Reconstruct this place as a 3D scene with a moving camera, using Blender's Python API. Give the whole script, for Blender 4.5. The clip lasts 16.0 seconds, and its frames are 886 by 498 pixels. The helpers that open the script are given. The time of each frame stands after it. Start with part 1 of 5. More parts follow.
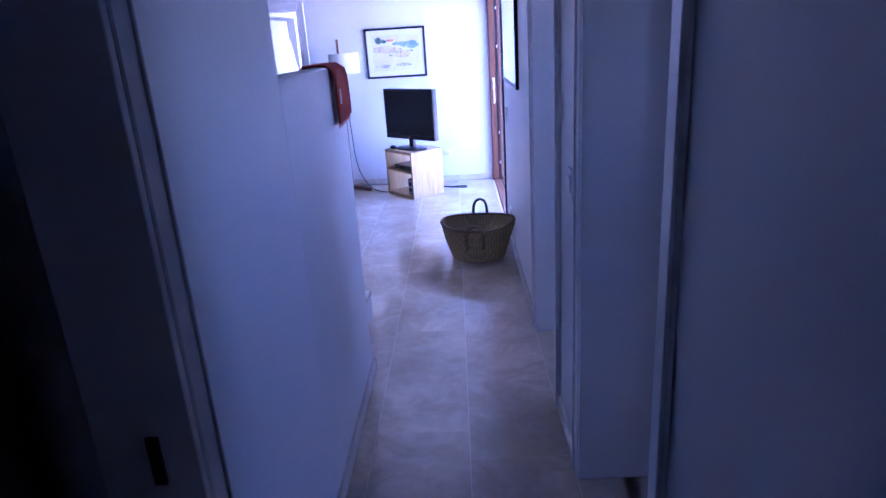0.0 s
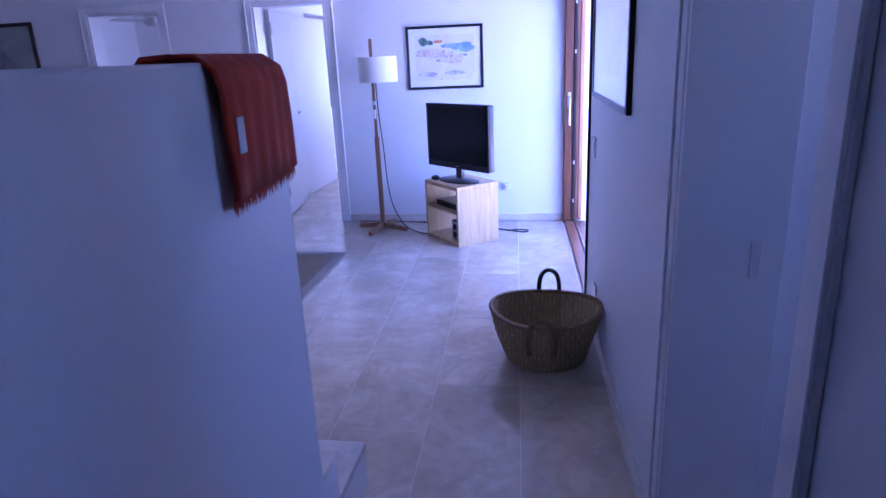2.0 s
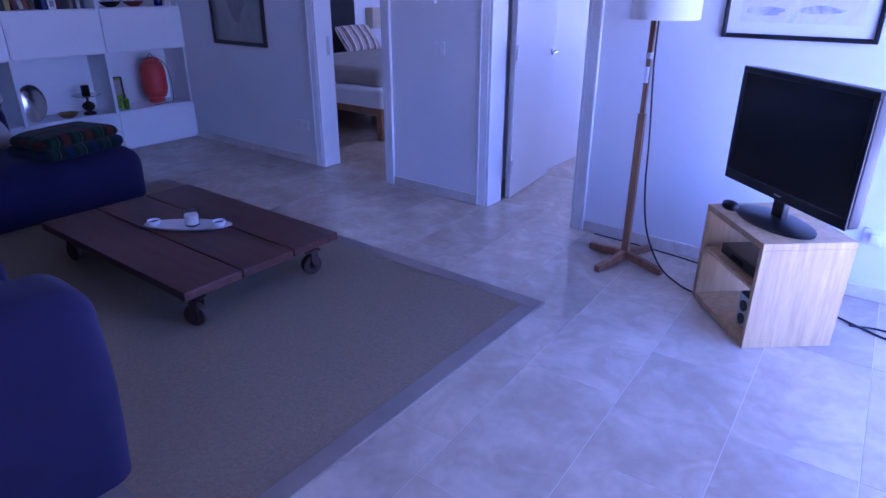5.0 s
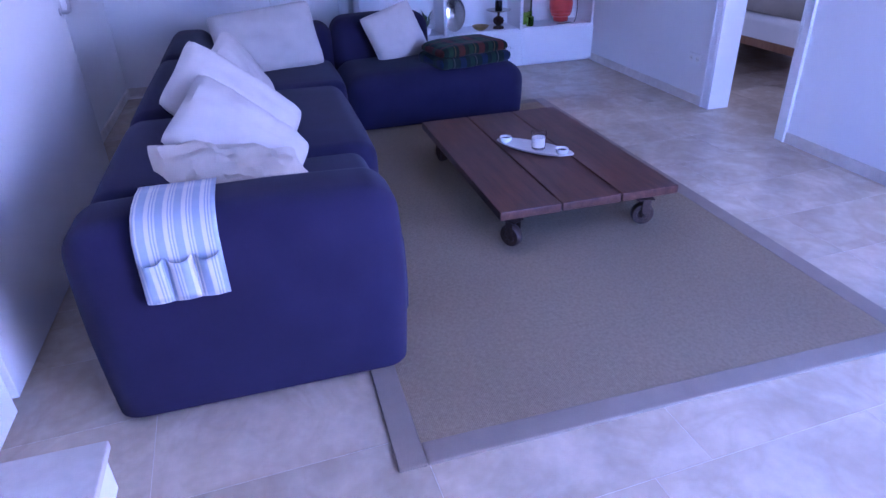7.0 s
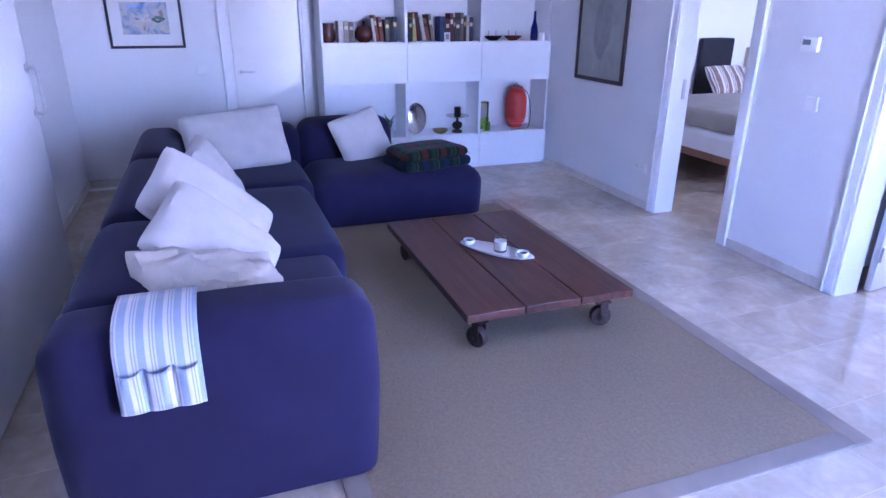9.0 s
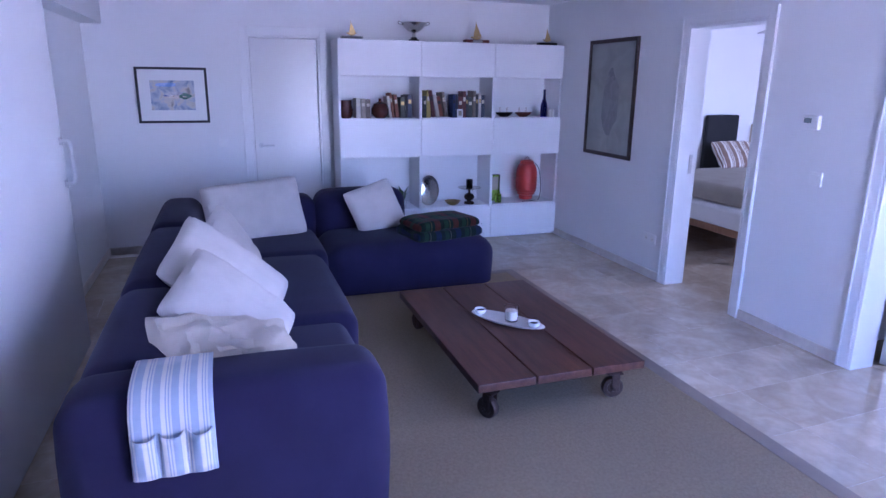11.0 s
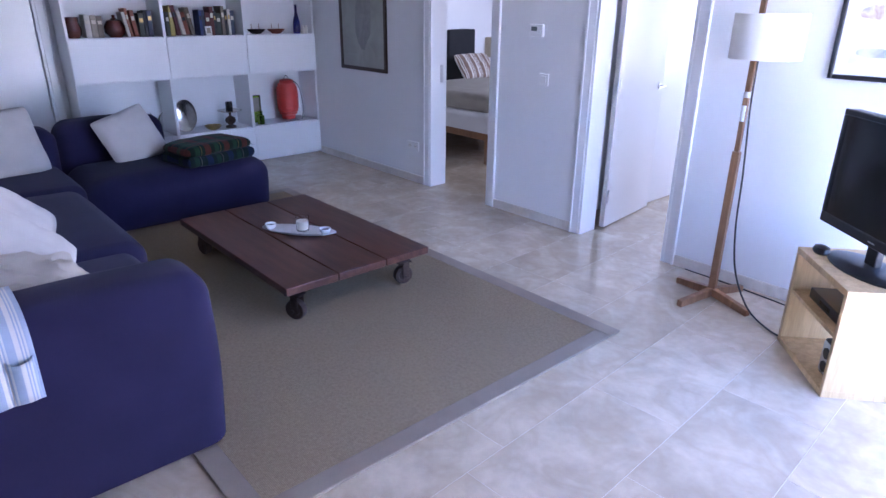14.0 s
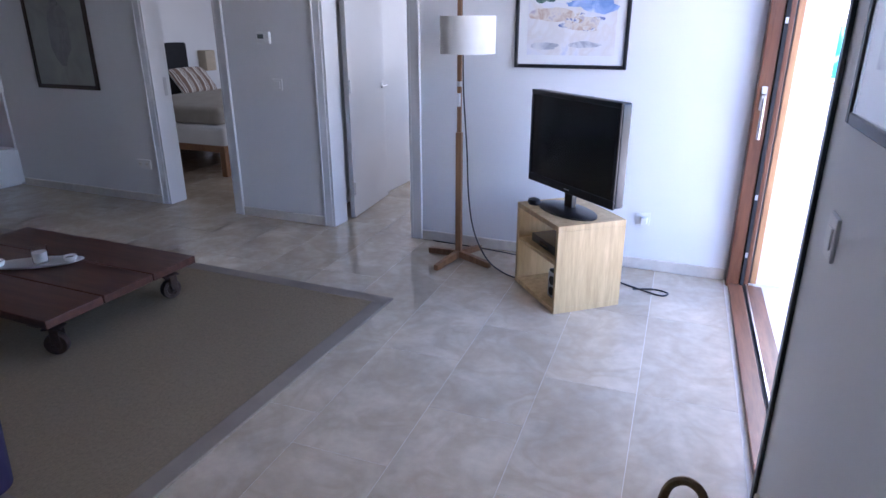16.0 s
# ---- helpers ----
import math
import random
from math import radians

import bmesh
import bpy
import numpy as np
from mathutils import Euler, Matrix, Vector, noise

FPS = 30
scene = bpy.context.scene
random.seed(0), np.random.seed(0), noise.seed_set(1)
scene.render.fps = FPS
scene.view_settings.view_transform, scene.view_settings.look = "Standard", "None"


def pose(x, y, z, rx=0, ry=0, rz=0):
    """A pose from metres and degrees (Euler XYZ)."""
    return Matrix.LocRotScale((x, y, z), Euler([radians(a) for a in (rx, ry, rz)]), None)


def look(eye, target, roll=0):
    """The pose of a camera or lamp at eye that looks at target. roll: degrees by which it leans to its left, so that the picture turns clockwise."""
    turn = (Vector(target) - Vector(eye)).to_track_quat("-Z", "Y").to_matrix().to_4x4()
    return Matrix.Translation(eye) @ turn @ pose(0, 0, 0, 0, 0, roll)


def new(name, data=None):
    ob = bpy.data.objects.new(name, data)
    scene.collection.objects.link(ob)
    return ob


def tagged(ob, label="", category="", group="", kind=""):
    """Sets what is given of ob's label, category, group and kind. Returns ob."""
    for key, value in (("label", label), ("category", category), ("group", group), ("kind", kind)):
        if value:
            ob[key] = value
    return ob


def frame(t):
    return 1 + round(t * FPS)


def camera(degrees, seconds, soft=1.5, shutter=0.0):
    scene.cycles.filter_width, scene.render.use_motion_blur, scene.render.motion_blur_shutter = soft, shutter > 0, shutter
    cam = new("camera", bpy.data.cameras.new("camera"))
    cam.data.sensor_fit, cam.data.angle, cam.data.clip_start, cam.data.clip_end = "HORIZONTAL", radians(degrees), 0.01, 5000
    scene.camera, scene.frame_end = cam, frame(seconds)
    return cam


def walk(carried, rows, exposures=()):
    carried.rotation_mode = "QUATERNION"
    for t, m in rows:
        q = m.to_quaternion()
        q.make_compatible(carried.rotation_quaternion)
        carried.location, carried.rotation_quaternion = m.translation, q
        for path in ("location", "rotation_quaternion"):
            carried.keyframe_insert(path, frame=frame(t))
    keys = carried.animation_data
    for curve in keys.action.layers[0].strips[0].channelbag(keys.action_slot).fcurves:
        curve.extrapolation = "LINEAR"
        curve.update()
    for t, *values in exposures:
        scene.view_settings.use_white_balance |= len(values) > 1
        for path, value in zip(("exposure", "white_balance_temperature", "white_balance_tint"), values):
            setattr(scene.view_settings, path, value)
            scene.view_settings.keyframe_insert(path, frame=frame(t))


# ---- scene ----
cam = camera(70.5, 16.0)
PATH = [
    (0, (2.013, -7.457, 1.617), (1.859, -5.566, 0.986), -3.7),
    (0.5, (1.985, -7.208, 1.563), (1.791, -5.337, 0.884), -5.1),
    (1, (1.919, -6.858, 1.559), (1.904, -4.975, 0.884), -3.9),
    (1.5, (1.932, -6.354, 1.548), (1.807, -4.468, 0.893), -1.3),
    (2, (1.915, -5.817, 1.535), (1.591, -3.934, 0.944), -2.6),
    (2.5, (1.884, -5.339, 1.558), (1.509, -3.452, 1.012), -2.9),
    (3, (1.895, -4.965, 1.557), (1.105, -3.22, 0.978), 0.9),
    (3.5, (1.823, -4.510, 1.524), (0.882, -2.890, 0.822), 1.9),
    (6, (1.551, -3.36, 1.506), (0.131, -2.262, 0.624), -0.2),
    (6.5, (1.55, -3.296, 1.471), (-0.077, -2.626, 0.52), 1.2),
    (7, (1.609, -3.276, 1.486), (-0.08, -2.821, 0.516), -2.1),
    (7.5, (1.616, -3.322, 1.539), (-0.046, -2.703, 0.616), -0.2),
    (8, (1.64, -3.37, 1.532), (-0.087, -2.814, 0.69), -1.2),
    (8.5, (1.65, -3.37, 1.536), (-0.085, -2.809, 0.715), 0.9),
    (9, (1.636, -3.365, 1.597), (-0.116, -2.725, 0.874), 0.5),
    (9.5, (1.685, -3.378, 1.593), (-0.145, -2.803, 1.026), 0.7),
    (12, (1.686, -3.392, 1.626), (-0.132, -2.722, 1.128), -0.6),
    (12.5, (1.706, -3.417, 1.606), (-0.072, -2.678, 1.064), -1.0),
    (13, (1.784, -3.458, 1.632), (0.095, -2.563, 1.044), -0.9),
    (13.5, (1.708, -3.535, 1.541), (0.26, -2.327, 0.874), 1.8),
    (14, (1.838, -3.65, 1.566), (0.444, -2.412, 0.841), 0.6),
    (14.5, (1.934, -3.75, 1.587), (0.507, -2.6, 0.786), -2.0),
    (15, (1.835, -3.92, 1.532), (0.586, -2.571, 0.744), -3.0),
    (15.5, (1.828, -3.991, 1.503), (0.809, -2.450, 0.738), -1.1),
    (16, (1.872, -3.995, 1.514), (1.133, -2.266, 0.832), -0.2),
]
EXPOSURES = [(0.0, 3.8, 4330, 54), (1.5, 3.5, 4340, 56), (2.5, 3.03, 4250, 58), (3.5, 2.75, 4120, 60), (6.0, 3.75, 4200, 60), (7.0, 4.38, 4350, 54), (9.0, 4.75, 4520, 45), (9.5, 4.68, 4560, 45), (12.0, 4.18, 4680, 40), (12.5, 4.3, 4820, 36), (13.0, 4.33, 4920, 34), (15.0, 3.9, 5150, 30), (16.0, 3.22, 5350, 26)]
walk(cam, [(t, look(eye, target, roll)) for t, eye, target, roll in PATH], EXPOSURES)

# ---- world, sun ----
world = bpy.data.worlds.new("sky")
scene.world = world
world.use_nodes = True
wn = world.node_tree.nodes
sky = wn.new("ShaderNodeTexSky")
sky.sky_type = 'NISHITA'
sky.sun_disc = False
sky.sun_elevation = radians(52)
sky.sun_rotation = radians(192)
wn["Background"].inputs[1].default_value = 0.15
world.node_tree.links.new(sky.outputs[0], wn["Background"].inputs[0])
sun = new("sun", bpy.data.lights.new("sun", 'SUN'))
sun.data.energy = 5.0
sun.data.angle = radians(0.5)
sun.data.color = (1.0, 0.95, 0.88)
sun.matrix_world = look((0, 0, 10), Vector((0, 0, 10)) + Vector((0.13, 0.60, -0.79)))


def window_lamp(name, eye, target, w, h, energy):
    lamp = new(name, bpy.data.lights.new(name, 'AREA'))
    lamp.data.shape = 'RECTANGLE'
    lamp.data.size, lamp.data.size_y, lamp.data.energy = w, h, energy
    lamp.matrix_world = look(eye, target)
    return lamp


# daylight in the bedroom window and at the end of the passage
window_lamp("bedroom_window_light", (-1.10, 2.6, 1.5), (-3, 2.6, 1.2), 1.2, 1.2, 1.5)
window_lamp("passage_window_light", (0.62, 3.1, 1.5), (-1, 3.1, 1.2), 1.2, 1.2, 2.6)
# fill lamp added in an unseen side room to brighten the hall
window_lamp("hall_fill_light", (4.58, -4.5, 1.8), (2, -4.5, 1.3), 0.7, 0.45, 0.03)


# ---- materials ----
def mat(name, color, rough=0.6, metal=0.0, vary=0.12, scale=6.0, grain=60.0, bump=0.05, dist=0.004, second=None, stretch=None, spec=0.5, sheen=0.0, coat=0.0):
    m = bpy.data.materials.new(name)
    m.use_nodes = True
    nt, n, l = m.node_tree, m.node_tree.nodes, m.node_tree.links
    b = n["Principled BSDF"]
    b.inputs["Roughness"].default_value = rough
    b.inputs["Metallic"].default_value = metal
    b.inputs["Specular IOR Level"].default_value = spec
    b.inputs["Sheen Weight"].default_value = sheen
    b.inputs["Coat Weight"].default_value = coat
    tc = n.new("ShaderNodeTexCoord")
    mp = n.new("ShaderNodeMapping")
    l.new(tc.outputs["Object"], mp.inputs[0])
    if stretch:
        mp.inputs["Scale"].default_value = stretch
    big, fine = n.new("ShaderNodeTexNoise"), n.new("ShaderNodeTexNoise")
    big.inputs["Scale"].default_value, big.inputs["Detail"].default_value = scale, 5
    fine.inputs["Scale"].default_value, fine.inputs["Detail"].default_value = grain, 3
    for t in (big, fine):
        l.new(mp.outputs[0], t.inputs["Vector"])
    add = n.new("ShaderNodeMath")
    add.operation = 'ADD'
    half = n.new("ShaderNodeMath")
    half.operation, half.inputs[1].default_value = 'MULTIPLY', 0.45
    l.new(fine.outputs["Fac"], half.inputs[0])
    l.new(big.outputs["Fac"], add.inputs[0])
    l.new(half.outputs[0], add.inputs[1])
    ramp = n.new("ShaderNodeValToRGB")
    ramp.color_ramp.elements[0].position, ramp.color_ramp.elements[1].position = 0.45, 1.0
    lo = [c * (1 - vary) for c in color]
    hi = list(second) if second else [min(1, c * (1 + vary)) for c in color]
    ramp.color_ramp.elements[0].color, ramp.color_ramp.elements[1].color = (*lo, 1), (*hi, 1)
    l.new(add.outputs[0], ramp.inputs[0])
    l.new(ramp.outputs[0], b.inputs["Base Color"])
    if bump:
        bp = n.new("ShaderNodeBump")
        bp.inputs["Strength"].default_value, bp.inputs["Distance"].default_value = bump, dist
        l.new(add.outputs[0], bp.inputs["Height"])
        l.new(bp.outputs[0], b.inputs["Normal"])
    return m


def stone_mat(name, base, vein, rough):
    """Polished limestone: clouds, fine veins, a tint of its own for each slab."""
    m = mat(name, base, rough, vary=0.20, scale=3.2, grain=22, bump=0)
    n, l = m.node_tree.nodes, m.node_tree.links
    b = n["Principled BSDF"]
    old = b.inputs["Base Color"].links[0].from_socket
    tc = n.new("ShaderNodeTexCoord")
    info = n.new("ShaderNodeObjectInfo")
    off = n.new("ShaderNodeVectorMath")
    off.operation = 'MULTIPLY_ADD'
    off.inputs[1].default_value = (1, 1, 1)
    mul = n.new("ShaderNodeMath")
    mul.operation, mul.inputs[1].default_value = 'MULTIPLY', 37.0
    l.new(info.outputs["Random"], mul.inputs[0])
    l.new(tc.outputs["Object"], off.inputs[0])
    l.new(mul.outputs[0], off.inputs[2])
    for t in [k for k in n if k.bl_idname == "ShaderNodeTexNoise"]:
        l.new(off.outputs[0], t.inputs["Vector"])
    v = n.new("ShaderNodeTexNoise")
    v.inputs["Scale"].default_value, v.inputs["Detail"].default_value = 3.4, 9
    v.inputs["Distortion"].default_value = 1.6
    l.new(off.outputs[0], v.inputs["Vector"])
    r = n.new("ShaderNodeValToRGB")
    r.color_ramp.elements[0].position, r.color_ramp.elements[0].color = 0.40, (0, 0, 0, 1)
    r.color_ramp.elements[1].position, r.color_ramp.elements[1].color = 0.56, (1, 1, 1, 1)
    e = r.color_ramp.elements.new(0.70)
    e.color = (0, 0, 0, 1)
    l.new(v.outputs["Fac"], r.inputs[0])
    k = n.new("ShaderNodeMath")
    k.operation, k.inputs[1].default_value = 'MULTIPLY', 0.34
    l.new(r.outputs[0], k.inputs[0])
    mix = n.new("ShaderNodeMix")
    mix.data_type = 'RGBA'
    l.new(k.outputs[0], mix.inputs[0])
    l.new(old, mix.inputs[6])
    mix.inputs[7].default_value = (*vein, 1)
    hsv = n.new("ShaderNodeHueSaturation")
    mr = n.new("ShaderNodeMapRange")
    mr.inputs[3].default_value, mr.inputs[4].default_value = 0.94, 1.05
    l.new(info.outputs["Random"], mr.inputs[0])
    l.new(mr.outputs[0], hsv.inputs["Value"])
    l.new(mix.outputs[2], hsv.inputs["Color"])
    l.new(hsv.outputs[0], b.inputs["Base Color"])
    rr = n.new("ShaderNodeMapRange")
    rr.inputs[3].default_value, rr.inputs[4].default_value = rough - 0.02, rough + 0.08
    l.new(v.outputs["Fac"], rr.inputs[0])
    l.new(rr.outputs[0], b.inputs["Roughness"])
    return m


def wood_mat(name, a, c, rough, axis=0, spec=0.4):
    s = [9.0, 9.0, 9.0]
    s[axis] = 0.9
    return mat(name, a, rough, vary=0.2, scale=3.0, grain=14.0, bump=0.08, dist=0.002, second=c, stretch=s, spec=spec)


def stripe_mat(name, a, c, period, axis, width=0.5):
    """Woven stripes across one axis, with thread grain."""
    m = mat(name, a, 0.9, vary=0.06, scale=30, grain=300, bump=0.25, dist=0.002, sheen=0.2)
    n, l = m.node_tree.nodes, m.node_tree.links
    b = n["Principled BSDF"]
    old = b.inputs["Base Color"].links[0].from_socket
    tc, sep = n.new("ShaderNodeTexCoord"), n.new("ShaderNodeSeparateXYZ")
    l.new(tc.outputs["Object"], sep.inputs[0])
    d = n.new("ShaderNodeMath")
    d.operation, d.inputs[1].default_value = 'DIVIDE', period
    l.new(sep.outputs[axis], d.inputs[0])
    f = n.new("ShaderNodeMath")
    f.operation = 'FRACT'
    l.new(d.outputs[0], f.inputs[0])
    r = n.new("ShaderNodeValToRGB")
    r.color_ramp.interpolation = 'CONSTANT'
    r.color_ramp.elements[0].position, r.color_ramp.elements[0].color = 0, (0, 0, 0, 1)
    r.color_ramp.elements[1].position, r.color_ramp.elements[1].color = width, (1, 1, 1, 1)
    for p, q in ((0.66, 0.0), (0.74, 1.0), (0.82, 0.0), (0.9, 0.8)):
        e = r.color_ramp.elements.new(p)
        e.color = (q, q, q, 1)
    l.new(f.outputs[0], r.inputs[0])
    mix = n.new("ShaderNodeMix")
    mix.data_type = 'RGBA'
    l.new(r.outputs[0], mix.inputs[0])
    l.new(old, mix.inputs[6])
    mix.inputs[7].default_value = (*c, 1)
    l.new(mix.outputs[2], b.inputs["Base Color"])
    return m


def weave_mat(name, a, c, scale, bump, low=0.61):
    """Sisal or straw: crossed threads over broad worn patches."""
    m = mat(name, a, 0.95, vary=0.08, scale=70, grain=300, bump=0, second=c, spec=0.2)
    n, l = m.node_tree.nodes, m.node_tree.links
    b = n["Principled BSDF"]
    tc = n.new("ShaderNodeTexCoord")
    waves = []
    for d in ('X', 'Y'):
        w = n.new("ShaderNodeTexWave")
        w.bands_direction = d
        w.inputs["Scale"].default_value, w.inputs["Distortion"].default_value = scale, 1.2
        w.inputs["Detail Scale"].default_value = 3
        l.new(tc.outputs["Object"], w.inputs["Vector"])
        waves.append(w)
    mul = n.new("ShaderNodeMath")
    mul.operation = 'MULTIPLY'
    l.new(waves[0].outputs["Fac"], mul.inputs[0])
    l.new(waves[1].outputs["Fac"], mul.inputs[1])
    bp = n.new("ShaderNodeBump")
    bp.inputs["Strength"].default_value, bp.inputs["Distance"].default_value = bump, 0.004
    l.new(mul.outputs[0], bp.inputs["Height"])
    l.new(bp.outputs[0], b.inputs["Normal"])
    old = b.inputs["Base Color"].links[0].from_socket
    ramp = n.new("ShaderNodeValToRGB")
    ramp.color_ramp.elements[0].color, ramp.color_ramp.elements[1].color = (low, low, low * 0.97, 1), (1, 1, 1, 1)
    ramp.color_ramp.elements[1].position = 0.55
    l.new(mul.outputs[0], ramp.inputs[0])
    mix = n.new("ShaderNodeMix")
    mix.data_type, mix.blend_type = 'RGBA', 'MULTIPLY'
    mix.inputs[0].default_value = 1.0
    l.new(old, mix.inputs[6])
    l.new(ramp.outputs[0], mix.inputs[7])
    l.new(mix.outputs[2], b.inputs["Base Color"])
    return m


def paint_mat(name, stops, scale, detail=6, distortion=0.8):
    """Watercolour: soft washes of several tints."""
    m = bpy.data.materials.new(name)
    m.use_nodes = True
    n, l = m.node_tree.nodes, m.node_tree.links
    b = n["Principled BSDF"]
    b.inputs["Roughness"].default_value = 0.8
    tc, no, r = n.new("ShaderNodeTexCoord"), n.new("ShaderNodeTexNoise"), n.new("ShaderNodeValToRGB")
    no.inputs["Scale"].default_value, no.inputs["Detail"].default_value, no.inputs["Distortion"].default_value = scale, detail, distortion
    l.new(tc.outputs["Object"], no.inputs["Vector"])
    l.new(no.outputs["Fac"], r.inputs[0])
    r.color_ramp.elements[0].position, r.color_ramp.elements[0].color = stops[0][0], (*stops[0][1], 1)
    r.color_ramp.elements[1].position, r.color_ramp.elements[1].color = stops[-1][0], (*stops[-1][1], 1)
    for p, c in stops[1:-1]:
        e = r.color_ramp.elements.new(p)
        e.color = (*c, 1)
    l.new(r.outputs[0], b.inputs["Base Color"])
    return m


def glass_mat(name, tint=(1, 1, 1), rough=0.02):
    m = bpy.data.materials.new(name)
    m.use_nodes = True
    b = m.node_tree.nodes["Principled BSDF"]
    b.inputs["Base Color"].default_value = (*tint, 1)
    b.inputs["Transmission Weight"].default_value = 1
    b.inputs["Roughness"].default_value = rough
    b.inputs["IOR"].default_value = 1.45
    return m


WALL = mat("white_wall_paint", (0.78, 0.78, 0.77), 0.55, vary=0.03, scale=1.3, grain=140, bump=0.06, dist=0.002)
CEIL = mat("white_ceiling_paint", (0.76, 0.76, 0.75), 0.8, vary=0.03, scale=1.0, grain=90, bump=0.05, dist=0.002)
TRIM = mat("white_lacquer", (0.80, 0.80, 0.79), 0.3, vary=0.02, scale=3, grain=60, bump=0.02, dist=0.001)
LEAF = mat("satin_door_lacquer", (0.74, 0.73, 0.71), 0.22, vary=0.02, scale=2, grain=60, bump=0.02, dist=0.001)
SHELFW = mat("white_shelf_laminate", (0.82, 0.82, 0.82), 0.35, vary=0.02, scale=3, grain=50, bump=0.01, dist=0.001)
STONE = stone_mat("polished_limestone", (0.53, 0.45, 0.335), (0.36, 0.27, 0.17), 0.09)
SKIRT = stone_mat("limestone_skirting", (0.64, 0.60, 0.53), (0.5, 0.42, 0.34), 0.3)
GROUT = mat("pale_grout", (0.62, 0.565, 0.47), 0.8, vary=0.1, scale=20, grain=200, bump=0.1)
TERR = mat("terrace_paving", (0.62, 0.60, 0.56), 0.7, vary=0.08, scale=4, grain=90, bump=0.1)
GROUND = mat("dry_earth", (0.33, 0.27, 0.19), 0.95, vary=0.25, scale=0.6, grain=8, bump=0.2)
NAVY = mat("navy_wool", (0.0175, 0.014, 0.042), 0.9, vary=0.16, scale=5, grain=420, bump=0.3, dist=0.002, sheen=0.06, spec=0.15)
LINEN = mat("cream_linen", (0.42, 0.375, 0.31), 0.9, vary=0.08, scale=9, grain=320, bump=0.3, dist=0.003, sheen=0.05, spec=0.2)
LINENW = mat("white_linen", (0.47, 0.44, 0.405), 0.9, vary=0.06, scale=9, grain=320, bump=0.3, dist=0.003, sheen=0.05, spec=0.2)
RUST = mat("rust_red_wool", (0.40, 0.052, 0.02), 0.95, vary=0.22, scale=14, grain=240, bump=0.5, dist=0.004, sheen=0.1, spec=0.15)
RUG = weave_mat("sisal_weave", (0.33, 0.257, 0.162), (0.40, 0.315, 0.20), 52, 1.0, 0.80)
RUGB = mat("cotton_border", (0.25, 0.205, 0.155), 0.9, vary=0.1, scale=8, grain=260, bump=0.25, dist=0.002)
STRAW = weave_mat("palm_straw", (0.33, 0.25, 0.12), (0.56, 0.44, 0.23), 14, 1.0, 0.7)
STRAPM = mat("braided_palm", (0.19, 0.125, 0.06), 0.85, vary=0.3, scale=40, grain=160, bump=0.6)
TABLEW = wood_mat("red_brown_stained_wood", (0.060, 0.022, 0.014), (0.115, 0.045, 0.028), 0.38)
PINE = wood_mat("pale_pine", (0.54, 0.36, 0.16), (0.66, 0.47, 0.24), 0.45, axis=2)
OAK = wood_mat("oiled_oak", (0.22, 0.11, 0.05), (0.33, 0.18, 0.085), 0.45, axis=2)
TEAK = wood_mat("varnished_teak", (0.10, 0.035, 0.016), (0.19, 0.075, 0.034), 0.35, axis=2)
TEAKF = wood_mat("varnished_teak_sill", (0.14, 0.06, 0.03), (0.24, 0.11, 0.055), 0.35, axis=1)
# paler copy of the teak, with sunlight put into its colour
TEAKL = wood_mat("teak_painted_sunlit", (0.42, 0.20, 0.085), (0.52, 0.28, 0.13), 0.4, axis=2)
BLACKF = mat("black_frame_lacquer", (0.012, 0.012, 0.014), 0.35, vary=0.2, bump=0.02)
BROWNF = mat("dark_walnut_frame", (0.035, 0.018, 0.012), 0.4, vary=0.25, scale=8, bump=0.05)
MATB = mat("paper_mount", (0.80, 0.80, 0.78), 0.85, vary=0.02, bump=0.02)
BLACKP = mat("black_plastic", (0.008, 0.008, 0.009), 0.3, vary=0.15, bump=0.01)
SCREEN = mat("dark_screen", (0.004, 0.004, 0.005), 0.16, vary=0.05, bump=0)
RUBBER = mat("black_rubber", (0.012, 0.012, 0.012), 0.8, vary=0.2)
CHROME = mat("brushed_steel", (0.62, 0.62, 0.62), 0.28, metal=1.0, vary=0.06, scale=10, grain=200, bump=0.02)
DARKM = mat("rusty_iron", (0.07, 0.045, 0.035), 0.55, metal=0.7, vary=0.4, scale=30, grain=150, bump=0.2)
BRASS = mat("aged_brass", (0.42, 0.30, 0.12), 0.35, metal=1.0, vary=0.2, scale=20, bump=0.05)
SILVER = mat("tarnished_silver", (0.55, 0.53, 0.49), 0.22, metal=1.0, vary=0.15, scale=20, bump=0.05)
WHITEP = mat("white_plastic", (0.80, 0.80, 0.78), 0.35, vary=0.02, bump=0.01)
CERAM = mat("glazed_white_ceramic", (0.80, 0.80, 0.78), 0.12, vary=0.02, bump=0.01)
WAX = mat("candle_wax", (0.82, 0.80, 0.74), 0.4, vary=0.03)
COFFEE = mat("dark_wax", (0.015, 0.010, 0.008), 0.25, vary=0.2)
MAHOG = mat("red_mahogany", (0.12, 0.022, 0.012), 0.3, vary=0.25, scale=12)
LANT = mat("red_lacquered_paper", (0.50, 0.045, 0.030), 0.4, vary=0.12, scale=10, grain=90, bump=0.1)
TERRAC = mat("dark_red_pottery", (0.075, 0.020, 0.014), 0.25, vary=0.3, scale=14)
BLUEG = glass_mat("cobalt_glass", (0.02, 0.02, 0.45))
GREENG = glass_mat("green_glass", (0.35, 0.55, 0.05), 0.05)
CLEARG = glass_mat("clear_glass")
SHADE = mat("cream_lampshade_fabric", (0.80, 0.78, 0.72), 0.9, vary=0.03, scale=20, grain=300, bump=0.15)
